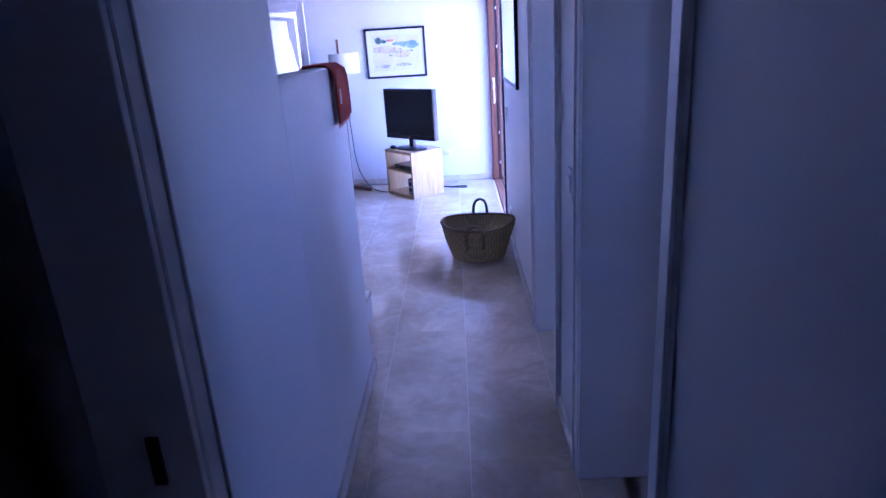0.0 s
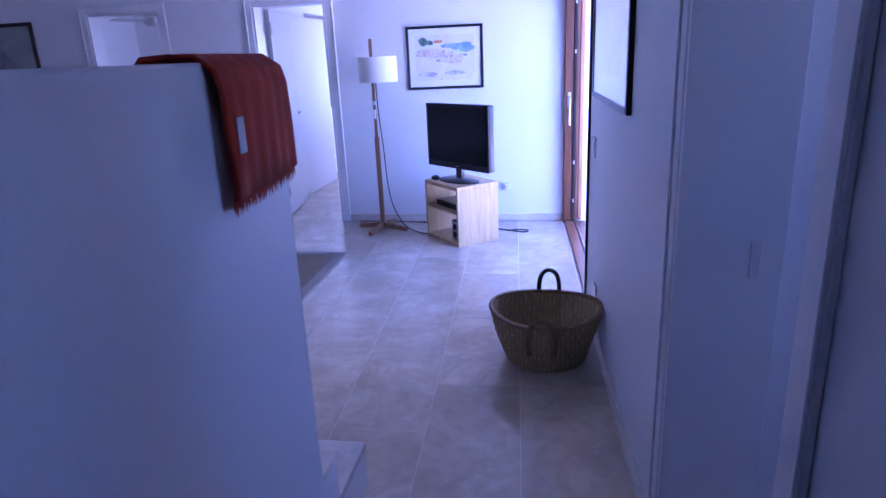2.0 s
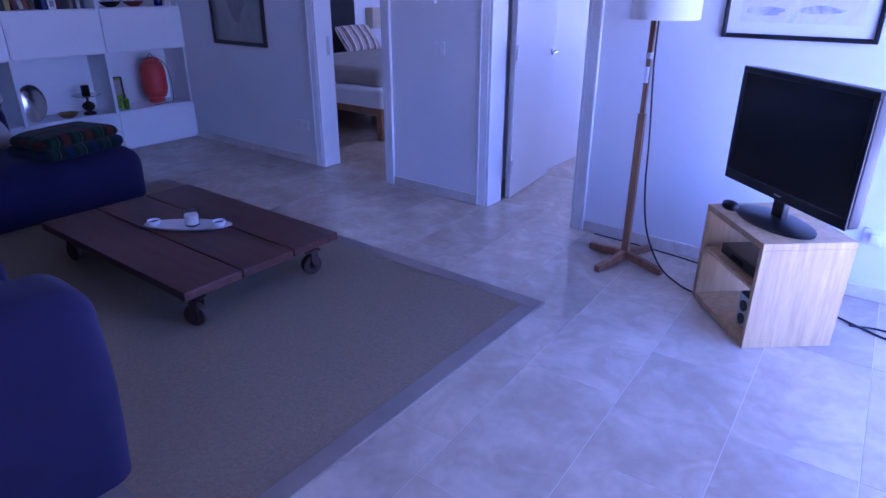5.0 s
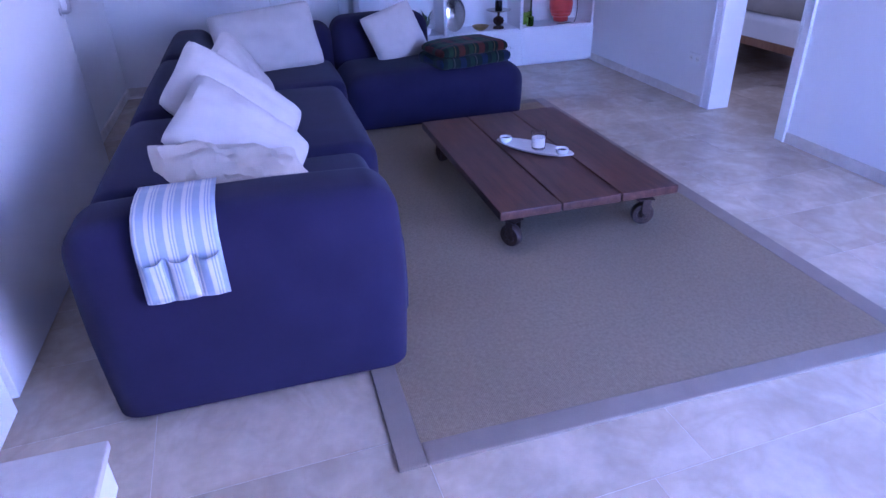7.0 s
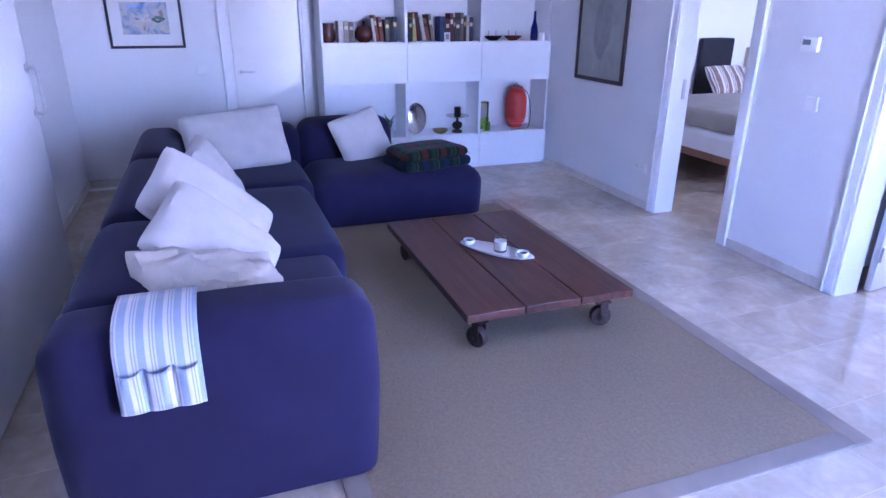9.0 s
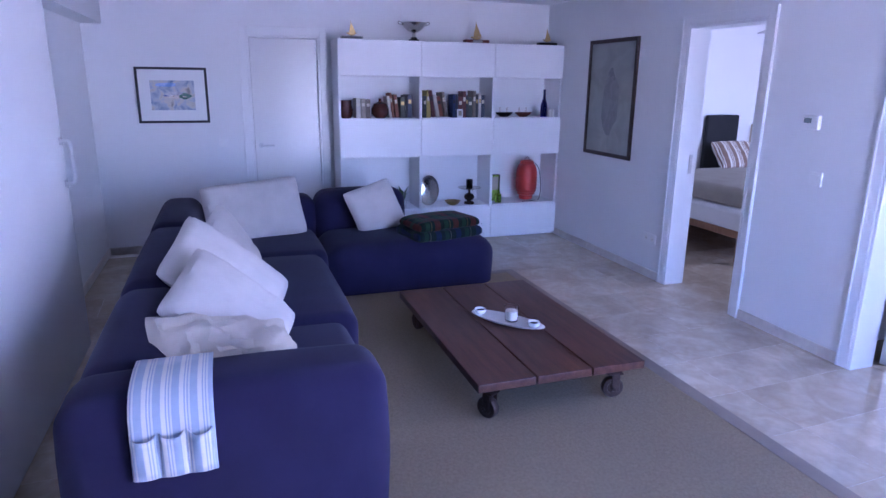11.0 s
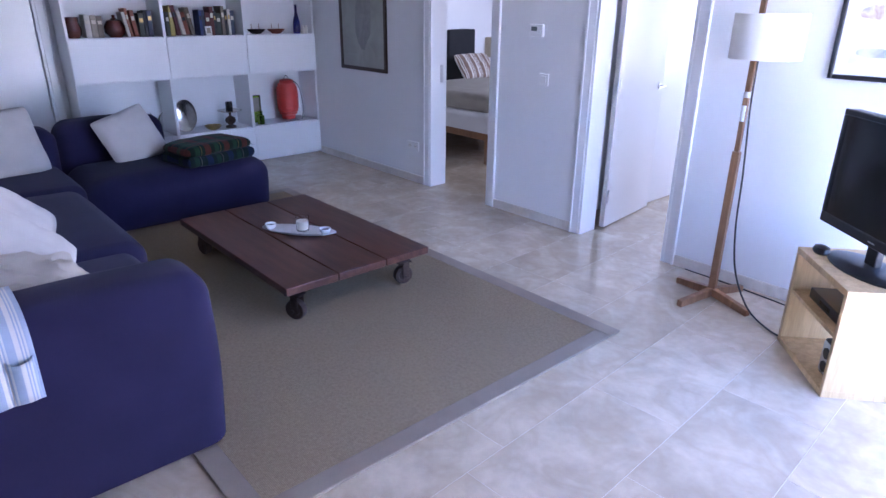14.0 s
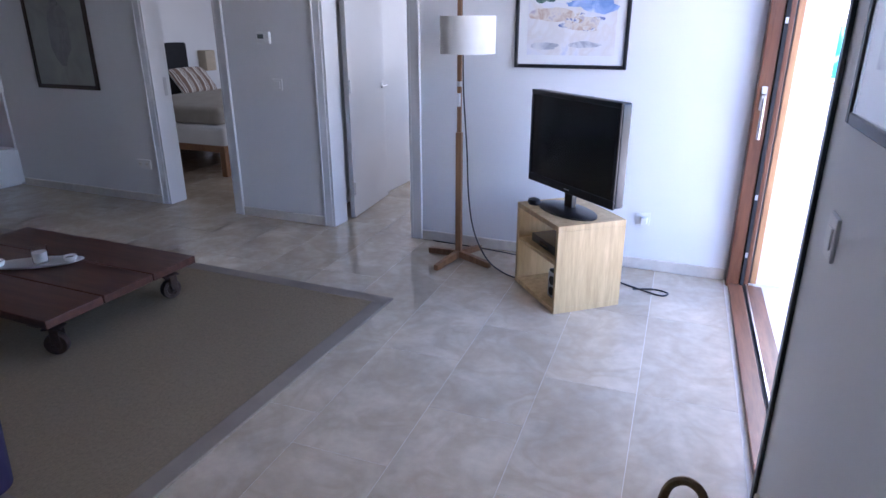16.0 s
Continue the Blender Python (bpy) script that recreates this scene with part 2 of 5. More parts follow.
BEDL = mat("white_sheet", (0.78, 0.77, 0.74), 0.9, vary=0.04, scale=5, grain=220, bump=0.2)
BEDT = mat("taupe_bedspread", (0.36, 0.33, 0.27), 0.9, vary=0.1, scale=6, grain=260, bump=0.3)
BEIGE = mat("beige_linen_shade", (0.55, 0.47, 0.34), 0.9, vary=0.06, scale=20, grain=200, bump=0.15)
BLACKC = mat("black_upholstery", (0.010, 0.010, 0.012), 0.8, vary=0.2, scale=10, grain=260, bump=0.2)
PLANT = mat("dusty_green_leaf", (0.06, 0.10, 0.03), 0.5, vary=0.3, scale=30)
STRIPE = stripe_mat("blue_white_ticking", (0.30, 0.35, 0.44), (0.56, 0.54, 0.50), 0.052, 1, 0.42)
STRIPEB = stripe_mat("brown_white_stripe", (0.20, 0.13, 0.09), (0.66, 0.62, 0.54), 0.12, 1, 0.45)


def tartan_mat(name, ground, bands, period):
    """Wool checks: bands of colour crossing along two axes over a dark ground; bands: (axis, start, width, colour)."""
    m = mat(name, ground, 0.92, vary=0.2, scale=25, grain=320, bump=0.35, dist=0.002, sheen=0.05, spec=0.15)
    n, l = m.node_tree.nodes, m.node_tree.links
    b = n["Principled BSDF"]
    tc, sep = n.new("ShaderNodeTexCoord"), n.new("ShaderNodeSeparateXYZ")
    l.new(tc.outputs["Object"], sep.inputs[0])
    last = b.inputs["Base Color"].links[0].from_socket
    for axis, start, width, colour in bands:
        d, f, r, mix = n.new("ShaderNodeMath"), n.new("ShaderNodeMath"), n.new("ShaderNodeValToRGB"), n.new("ShaderNodeMix")
        d.operation, d.inputs[1].default_value = 'DIVIDE', period
        f.operation = 'FRACT'
        l.new(sep.outputs[axis], d.inputs[0])
        l.new(d.outputs[0], f.inputs[0])
        r.color_ramp.interpolation = 'CONSTANT'
        r.color_ramp.elements[0].position, r.color_ramp.elements[0].color = 0, (0, 0, 0, 1)
        r.color_ramp.elements[1].position, r.color_ramp.elements[1].color = start, (0.6, 0.6, 0.6, 1)
        e = r.color_ramp.elements.new(start + width)
        e.color = (0, 0, 0, 1)
        l.new(f.outputs[0], r.inputs[0])
        mix.data_type = 'RGBA'
        l.new(r.outputs[0], mix.inputs[0])
        l.new(last, mix.inputs[6])
        mix.inputs[7].default_value = (*colour, 1)
        last = mix.outputs[2]
    l.new(last, b.inputs["Base Color"])
    return m


PLAID = tartan_mat("tartan_wool", (0.006, 0.014, 0.010), [(1, 0.10, 0.30, (0.10, 0.014, 0.010)), (1, 0.60, 0.22, (0.016, 0.05, 0.02)), (0, 0.15, 0.25, (0.02, 0.05, 0.025)), (0, 0.62, 0.12, (0.09, 0.02, 0.01)), (1, 0.90, 0.03, (0.16, 0.12, 0.03))], 0.17)
PLAID2 = tartan_mat("tartan_wool_fold", (0.006, 0.013, 0.012), [(1, 0.20, 0.26, (0.012, 0.016, 0.06)), (1, 0.64, 0.20, (0.014, 0.04, 0.02)), (0, 0.2, 0.3, (0.012, 0.03, 0.02)), (1, 0.92, 0.03, (0.12, 0.11, 0.08))], 0.19)


# ---- mesh helpers ----
def mesh_of(name, bm, m, smooth=False):
    me = bpy.data.meshes.new(name)
    bm.normal_update()
    bm.to_mesh(me)
    bm.free()
    for x in (m if isinstance(m, (list, tuple)) else [m]):
        me.materials.append(x)
    if smooth:
        me.polygons.foreach_set("use_smooth", [True] * len(me.polygons))
        me.set_sharp_from_angle(angle=radians(38))
    return me


def child(ob, parent):
    if parent is not None:
        ob.parent = parent
    return ob


def add_box(bm, lo, hi, bevel=0.0, seg=1):
    r = bmesh.ops.create_cube(bm, size=1)
    for v in r["verts"]:
        v.co = Vector([lo[i] + (v.co[i] + 0.5) * (hi[i] - lo[i]) for i in range(3)])
    if bevel:
        es = list({e for v in r["verts"] for e in v.link_edges})
        bmesh.ops.bevel(bm, geom=es, offset=bevel, segments=seg, affect='EDGES', profile=0.5)
    return bm


def box(name, lo, hi, m, bevel=0.003, seg=2, parent=None, smooth=None):
    bm = bmesh.new()
    add_box(bm, lo, hi, bevel, seg)
    return child(new(name, mesh_of(name, bm, m, bevel > 0.008 if smooth is None else smooth)), parent)


def boxes(name, list_of, m, bevel=0.003, parent=None):
    bm = bmesh.new()
    for lo, hi in list_of:
        add_box(bm, lo, hi, bevel, 1)
    return child(new(name, mesh_of(name, bm, m)), parent)


def lathe(name, profile, m, seg=28, parent=None, at=(0, 0, 0), sx=1.0, sy=1.0):
    """A body of revolution about z from (radius, height) pairs."""
    bm = bmesh.new()
    rings = []
    for r, z in profile:
        rings.append([bm.verts.new((r * sx * math.cos(2 * math.pi * i / seg) + at[0], r * sy * math.sin(2 * math.pi * i / seg) + at[1], z + at[2])) for i in range(seg)])
    for a, b in zip(rings, rings[1:]):
        for i in range(seg):
            j = (i + 1) % seg
            bm.faces.new((a[i], a[j], b[j], b[i]))
    if profile[0][0] > 1e-5:
        bm.faces.new(rings[0][::-1])
    if profile[-1][0] > 1e-5:
        bm.faces.new(rings[-1])
    bmesh.ops.remove_doubles(bm, verts=bm.verts, dist=1e-5)
    return child(new(name, mesh_of(name, bm, m, True)), parent)


def tube(name, pts, r, m, parent=None, seg=8, smooth_path=True):
    """A round bar along a path."""
    p = [Vector(q) for q in pts]
    if smooth_path and len(p) > 2:
        q = []
        e = [p[0] * 2 - p[1]] + p + [p[-1] * 2 - p[-2]]
        for i in range(1, len(e) - 2):
            for k in range(6):
                t = k / 6
                a, b, c, d = e[i - 1], e[i], e[i + 1], e[i + 2]
                q.append(0.5 * (2 * b + (c - a) * t + (2 * a - 5 * b + 4 * c - d) * t * t + (3 * b - a - 3 * c + d) * t ** 3))
        p = q + [p[-1]]
    bm = bmesh.new()
    rings = []
    up = Vector((0.13, 0.31, 1)).normalized()
    for i, c in enumerate(p):
        d = (p[min(i + 1, len(p) - 1)] - p[max(i - 1, 0)]).normalized()
        s = d.cross(up)
        if s.length < 1e-3:
            s = d.cross(Vector((1, 0, 0)))
        s.normalize()
        u = s.cross(d)
        up = u
        rings.append([bm.verts.new(c + (s * math.cos(2 * math.pi * k / seg) + u * math.sin(2 * math.pi * k / seg)) * r) for k in range(seg)])
    for a, b in zip(rings, rings[1:]):
        for k in range(seg):
            j = (k + 1) % seg
            bm.faces.new((a[k], a[j], b[j], b[k]))
    bm.faces.new(rings[0][::-1])
    bm.faces.new(rings[-1])
    bmesh.ops.recalc_face_normals(bm, faces=bm.faces)
    return child(new(name, mesh_of(name, bm, m, True)), parent)


def holder(name, m=None):
    ob = new(name)
    ob.empty_display_size = 0.1
    if m is not None:
        ob.matrix_world = m
    return ob


def structure(ob, label, category):
    return tagged(ob, label, category, kind="structure")


# ---- plan ----
H = 2.43            # ceiling
XE, XW = 2.27, -4.75  # east wall, west wall
YS = -4.52          # south wall of the living room
NT = 0.16           # north wall thickness


def wall_boxes(name, parts, label):
    return structure(boxes(name, parts, WALL, 0.0), label, "wall")


wall_north = wall_boxes("wall_north", [
    ((XW, 0, 0), (-2.46, NT, H)), ((-2.46, 0, 2.045), (-1.71, NT, H)), ((-1.71, 0, 0), (-0.765, NT, H)),
    ((-0.765, 0, 2.045), (-0.07, NT, H)), ((-0.07, 0, 0), (2.42, NT, H))], "white painted plaster wall with two door openings")
wall_west = wall_boxes("wall_west", [
    ((XW - 0.15, -5.0, 0), (XW, -3.15, H)), ((XW - 0.15, -3.15, 2.03), (XW, -2.48, H)), ((XW - 0.15, -2.48, 0), (XW, 0.16, H))],
    "white painted plaster wall behind the bookcase")
wall_south = wall_boxes("wall_south", [
    ((XW, YS - 0.15, 0), (-0.02, YS, H)), ((XW, YS, 2.08), (-0.36, -4.35, H)), ((-0.36, YS, 0), (0.0, -4.28, H))],
    "white painted wall with a recess behind the sliding door")
wall_east = wall_boxes("wall_east", [
    ((XE, -4.15, 0), (XE + 0.25, -2.02, H)), ((XE, -2.02, 2.14), (XE + 0.25, 0.0, H)),
    ((XE, -4.90, 2.05), (XE + 0.25, -4.15, H)), ((XE, -5.43, 0), (XE + 0.25, -4.90, H)),
    ((XE, -6.27, 2.05), (XE + 0.25, -5.43, H)), ((XE, -8.4, 0), (XE + 0.25, -6.27, H))], "white painted hall wall with two doorways")
wall_hall = wall_boxes("wall_hall", [
    ((1.20, -6.48, 0), (1.36, -5.58, H)), ((1.20, -7.25, 2.05), (1.36, -6.48, H)), ((1.20, -8.4, 0), (1.36, -7.25, H)),
    ((1.20, -8.55, 0), (XE + 0.25, -8.40, H))], "white painted wall along the hall")
half_wall = structure(box("half_wall", (1.26, -5.58, 0), (1.36, -4.52, 1.54), WALL, 0.006, 2, None, False), "white plaster half-height wall beside the stair", "wall")
# rooms beyond the openings, closed
wall_rooms = wall_boxes("wall_rooms", [
    ((-4.80, NT, 0), (-4.65, 4.0, H)), ((-4.80, 4.0, 0), (0.75, 4.15, H)),
    ((-1.15, NT, 0), (-1.03, 2.0, H)), ((-1.15, 3.2, 0), (-1.03, 4.0, H)), ((-1.15, 2.0, 0), (-1.03, 3.2, 0.9)), ((-1.15, 2.0, 2.1), (-1.03, 3.2, H)),
    ((0.60, NT, 0), (0.72, 2.5, H)), ((0.60, 3.7, 0), (0.72, 4.0, H)), ((0.60, 2.5, 0), (0.72, 3.7, 0.9)), ((0.60, 2.5, 2.1), (0.72, 3.7, H)),
    # the window gaps here are unseen, added to let sky light reach the hall
    ((4.6, -8.55, 0), (4.75, -6.3, H)), ((4.6, -5.6, 0), (4.75, -4.9, H)), ((4.6, -6.3, 0), (4.75, -5.6, 1.55)), ((4.6, -6.3, 2.1), (4.75, -5.6, H)), ((4.6, -4.1, 0), (4.75, -4.0, H)), ((4.6, -4.9, 0), (4.75, -4.1, 1.55)), ((4.6, -4.9, 2.05), (4.75, -4.1, H)), ((XE + 0.25, -4.05, 0), (4.6, -3.9, H)), ((XE + 0.25, -5.05, 0), (4.6, -4.95, H)),
    # the long wall at y -8.75 is an unseen closure against sky light
    ((XE + 0.25, -8.55, 0), (4.6, -8.4, H)), ((-0.15, -8.55, 0), (0.0, YS, H)), ((-0.15, -8.75, 0), (4.75, -8.56, H)), ((0.0, -6.2, 0), (1.20, -6.05, H)),
    # unseen box behind the west door, added to block light at its gaps
    ((XW - 0.15, 0.16, 0), (XW, 4.15, H)), ((XW - 0.9, -3.4, 0), (XW - 0.8, -2.2, H)), ((XW - 0.8, -3.4, 0), (XW - 0.15, -3.3, H)), ((XW - 0.8, -2.3, 0), (XW - 0.15, -2.2, H)), ((XW - 0.9, -3.4, H), (XW - 0.15, -2.2, H + 0.1)), ((XW - 0.9, -3.4, -0.1), (XW - 0.15, -2.2, -0.01))], "plain white walls of the adjoining rooms, with unseen parts added against stray light")
ceiling = structure(boxes("ceiling", [((XW - 0.15, -8.75, H), (XE + 0.25, 4.15, H + 0.2)), ((XE + 0.25, -8.75, H), (4.75, -3.9, H + 0.2))], CEIL, 0.0), "flat white painted ceiling", "ceiling")
floor = structure(boxes("floor", [((XW - 0.15, -8.75, -0.2), (XE + 0.08, 4.15, -0.001)), ((XE + 0.08, -8.75, -0.2), (4.75, -3.9, -0.001))], GROUT, 0.0), "polished cream limestone slab floor with pale joints", "floor")

# terrace
structure(box("terrace_floor", (XE + 0.08, -3.9, -0.2), (7.0, 2.3, -0.02), TERR, 0.0), "sunlit pale terrace paving", "terrace")
structure(box("terrace_wall", (XE + 0.25, 2.12, -0.02), (7.0, 2.3, 2.9), WALL, 0.0), "sunlit white terrace wall", "wall")
structure(box("terrace_pier", (XE + 0.0, 0.165, -0.02), (XE + 0.16, 0.5, 2.8), WALL, 0.004), "white rendered pier beside the sliding door", "wall")
structure(box("terrace_plinth", (XE - 0.002, 0.162, -0.018), (XE + 0.162, 0.506, 0.06), SKIRT, 0.003), "pale stone plinth of the pier", "trim")
structure(box("ground", (-60, -60, -0.5), (60, 60, -0.21), GROUND, 0.0), "dry earth ground around the house", "ground")


# ---- doors and trim ----
def frame_y(name, x0, x1, y, top, w, label, face=-1, depth=NT):
    """Lining and casing of an opening in a wall that faces along y; depth goes away from the room."""
    ob = holder(name)
    d0, d1 = (y, y + depth)
    boxes("lining", [((x0 - 0.002, d0 - 0.012, 0), (x0 + 0.018, d1 + 0.012, top)), ((x1 - 0.018, d0 - 0.012, 0), (x1 + 0.002, d1 + 0.012, top)),
                     ((x0 + 0.018, d0 - 0.012, top - 0.018), (x1 - 0.018, d1 + 0.012, top + 0.002))], TRIM, 0.002, ob)
    for s, d in ((-1, d0), (1, d1)):
        a, b = (d - 0.016, d) if s < 0 else (d, d + 0.016)
        boxes("casing", [((x0 - w, a, 0), (x0 - 0.003, b, top + w)), ((x1 + 0.003, a, 0), (x1 + w, b, top + w)), ((x0 - 0.003, a, top + 0.003), (x1 + 0.003, b, top + w))], TRIM, 0.004, ob)
        a, b = (d - 0.024, d - 0.016) if s < 0 else (d + 0.016, d + 0.024)
        boxes("bead", [((x0 - w, a, 0), (x0 - w + 0.014, b, top + w)), ((x1 + w - 0.014, a, 0), (x1 + w, b, top + w)), ((x0 - w, a, top + w - 0.014), (x1 + w, b, top + w))], TRIM, 0.002, ob)
    return structure(ob, label, "door frame")


def frame_x(name, y0, y1, x, top, w, label, side=-1, depth=0.25):
    """The same for a wall that faces along x; side: which way the room lies."""
    ob = holder(name)
    d0, d1 = (x, x + depth) if side < 0 else (x - depth, x)
    boxes("lining", [((d0 - 0.012, y0 - 0.002, 0), (d1 + 0.012, y0 + 0.018, top)), ((d0 - 0.012, y1 - 0.018, 0), (d1 + 0.012, y1 + 0.002, top)),
                     ((d0 - 0.012, y0 + 0.018, top - 0.018), (d1 + 0.012, y1 - 0.018, top + 0.002))], TRIM, 0.002, ob)
    a, b = (d0 - 0.016, d0) if side < 0 else (d1, d1 + 0.016)
    boxes("casing", [((a, y0 - w, 0), (b, y0 - 0.003, top + w)), ((a, y1 + 0.003, 0), (b, y1 + w, top + w)), ((a, y0 - 0.003, top + 0.003), (b, y1 + 0.003, top + w))], TRIM, 0.004, ob)
    a, b = (d0 - 0.024, d0 - 0.016) if side < 0 else (d1 + 0.016, d1 + 0.024)
    boxes("bead", [((a, y0 - w, 0), (b, y0 - w + 0.014, top + w)), ((a, y1 + w - 0.014, 0), (b, y1 + w, top + w))], TRIM, 0.002, ob)
    return structure(ob, label, "door frame")


def lever(parent, at, along, out, m=CHROME):
    """A lever handle: round rose, neck and bar."""
    a, o, c = Vector(along), Vector(out), Vector(at)
    tube("rose", [c, c + o * 0.008], 0.026, m, parent, 16, False)
    tube("handle", [c + o * 0.006, c + o * 0.045, c + o * 0.05 + a * 0.02, c + o * 0.05 + a * 0.12], 0.009, m, parent)


f1 = frame_y("door_frame_1", -2.46, -1.71, 0, 2.045, 0.075, "white lacquered door frame of the bedroom")
box("strike_plate", (-2.443, 0.10, 0.93), (-2.438, 0.13, 1.08), CHROME, 0.001, 1, f1)
f2 = frame_y("door_frame_2", -0.765, -0.07, 0, 2.045, 0.075, "white lacquered door frame of the passage")
f3 = frame_x("door_frame_3", -3.15, -2.48, XW, 2.03, 0.08, "white lacquered door frame beside the bookcase", side=1, depth=0.15)
f4 = frame_x("door_frame_4", -4.90, -4.15, XE, 2.05, 0.07, "white lacquered door frame in the hall")
box("strike_plate", (XE + 0.175, -4.173, 0.94), (XE + 0.20, -4.166, 1.04), CHROME, 0.001, 1, f4)
f5 = frame_x("door_frame_5", -6.27, -5.43, XE, 2.05, 0.07, "white lacquered door frame near the hall end")
f6 = frame_x("door_frame_6", -7.25, -6.48, 1.36, 2.05, 0.07, "white lacquered door frame of a dark room", side=1, depth=0.16)
box("strike_plate", (1.285, -6.504, 0.88), (1.308, -6.497, 0.98), DARKM, 0.001, 1, f6)


def door_leaf(name, w, h, m, label, hinge_z=(0.25, 1.05, 1.85), handle=True):
    """A flush leaf hinged at its origin, reaching along +x."""
    ob = holder(name)
    box("leaf", (0.004, -0.02, 0.008), (w, 0.02, h), LEAF, 0.003, 2, ob)
    for z in hinge_z:
        boxes("hinge", [((-0.02, -0.034, z - 0.05), (0.03, -0.0205, z + 0.05)), ((-0.008, -0.04, z - 0.05), (0.008, -0.024, z + 0.05))], CHROME, 0.003, ob)
    if handle:
        lever(ob, (w - 0.07, -0.02, 1.0), (-1, 0, 0), (0, -1, 0))
        lever(ob, (w - 0.07, 0.02, 1.0), (-1, 0, 0), (0, 1, 0))
    ob.matrix_world = m
    return structure(ob, label, "door")


door_leaf("door_1", 0.76, 2.02, pose(-0.735, 0.235, 0, 0, 0, 97), "open white lacquered door with steel lever handle")
structure(box("passage_cupboard", (-1.029, 1.02, 0.005), (-0.86, 2.2, 2.02), LEAF, 0.004), "white lacquered cupboard door in the passage", "door")
leaf2 = door_leaf("door_2", 0.81, 2.02, pose(2.535, -5.452, 0, 0, 0, -14), "open white lacquered door with steel hinges", (0.26, 1.06, 1.86))
d3 = holder("door_3")
box("leaf", (XW - 0.07, -3.128, 0.006), (XW - 0.03, -2.502, 2.008), LEAF, 0.003, 2, d3)
lever(d3, (XW - 0.03, -3.07, 1.0), (0, 1, 0), (1, 0, 0))
structure(d3, "closed white lacquered door with steel lever handle", "door")

# sliding panel along the south wall
sp = holder("sliding_panel")
box("leaf", (-2.47, -4.335, 0.012), (-0.42, -4.285, 2.075), LEAF, 0.004, 2, sp)
tube("handle", [(-2.40, -4.286, 1.27), (-2.40, -4.235, 1.262), (-2.40, -4.23, 1.15), (-2.40, -4.235, 1.038), (-2.40, -4.286, 1.03)], 0.011, CHROME, sp)
for z in (1.27, 1.03):
    tube("rose", [(-2.40, -4.285, z), (-2.40, -4.277, z)], 0.02, CHROME, sp, 14, False)
structure(sp, "white lacquered sliding door panel with steel pull handle", "door")

# skirting
base = holder("baseboard")
base_hall = holder("baseboard")
SK = 0.07
for lo, hi in [((XW + 0.4, -0.014, 0), (-2.536, 0, SK)), ((-1.634, -0.014, 0), (-0.842, 0, SK)), ((0.006, -0.014, 0), (2.06, 0, SK)),
               ((XE - 0.014, -4.078, 0), (XE, -2.08, SK)), ((XE - 0.014, -5.358, 0), (XE, -4.972, SK)), ((XE - 0.014, -8.4, 0), (XE, -6.342, SK)),
               ((XW, -4.52, 0), (XW + 0.014, -3.232, SK)), ((XW, -2.398, 0), (XW + 0.014, -2.37, SK)), ((XW + 0.014, YS, 0), (-2.48, YS + 0.014, SK)),
               ((1.361, -6.408, 0), (1.374, -4.52, SK)), ((1.262, -4.519, 0), (1.374, -4.506, SK))]:
    box("skirting_piece", lo, hi, SKIRT, 0.003, 1, base_hall if lo[0] > 1.1 else base)
structure(base, "pale limestone skirting along the walls", "baseboard")
structure(base_hall, "pale limestone skirting along the hall", "baseboard")

# sliding garden door in the east wall
sd = holder("garden_door")
box("sill", (2.275, -2.02, -0.004), (2.352, -0.09, 0.022), TEAKF, 0.003, 1, sd)
box("track", (2.353, -2.02, -0.004), (2.368, -0.09, 0.012), RUBBER, 0.001, 1, sd)
box("track", (2.369, -2.02, -0.004), (2.378, -0.09, 0.024), CHROME, 0.001, 1, sd)
box("sill", (2.379, -2.02, -0.012), (2.46, -0.09, 0.018), TEAKF, 0.003, 1, sd)
box("stile", (2.262, -0.10, 0.0), (2.335, 0.02, 2.14), TEAK, 0.006, 2, sd)
box("seal", (2.337, -0.112, 0.012), (2.357, 0.01, 2.14), RUBBER, 0.002, 1, sd)
box("stile", (2.359, -0.09, 0.012), (2.385, 0.02, 2.14), TEAK, 0.004, 1, sd)
box("seal", (2.3855, -0.08, 0.03), (2.394, 0.0, 2.14), RUBBER, 0.001, 1, sd)
# outer edge of the frame, its sunlight painted in by the paler teak
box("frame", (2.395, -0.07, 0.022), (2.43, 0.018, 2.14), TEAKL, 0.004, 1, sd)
box("frame", (2.256, -2.05, 0.0), (2.2685, -2.016, 2.14), BLACKF, 0.002, 1, sd)
box("frame", (2.272, -2.018, 0.02), (2.46, -1.995, 2.14), TEAK, 0.003, 1, sd)
box("head", (2.262, -1.994, 2.08), (2.46, -0.002, 2.139), TEAK, 0.004, 1, sd)
tube("handle", [(2.298, -0.10, 1.13), (2.298, -0.145, 1.13), (2.298, -0.155, 1.10), (2.298, -0.155, 0.90)], 0.010, CHROME, sd)
box("rose", (2.283, -0.108, 1.05), (2.313, -0.099, 1.18), CHROME, 0.003, 1, sd)
for z in (0.2, 0.55, 1.5, 1.9):
    box("lock_point", (2.340, -0.118, z), (2.354, -0.111, z + 0.03), CHROME, 0.001, 1, sd)
structure(sd, "open sliding garden door of dark varnished teak", "door")

# stair
st = holder("stair")
for i in range(7):
    y = -3.88 - 0.29 * i
    box("riser", (0.10, y - 0.30, 0.17 * i), (1.255, y - 0.01, 0.17 * i + 0.14), WALL, 0.002, 1, st)
    box("tread", (0.08, y - 0.31, 0.17 * i + 0.14), (1.255, y + 0.005, 0.17 * (i + 1)), SKIRT, 0.004, 2, st)
structure(st, "stair with pale stone treads and white risers", "stair")

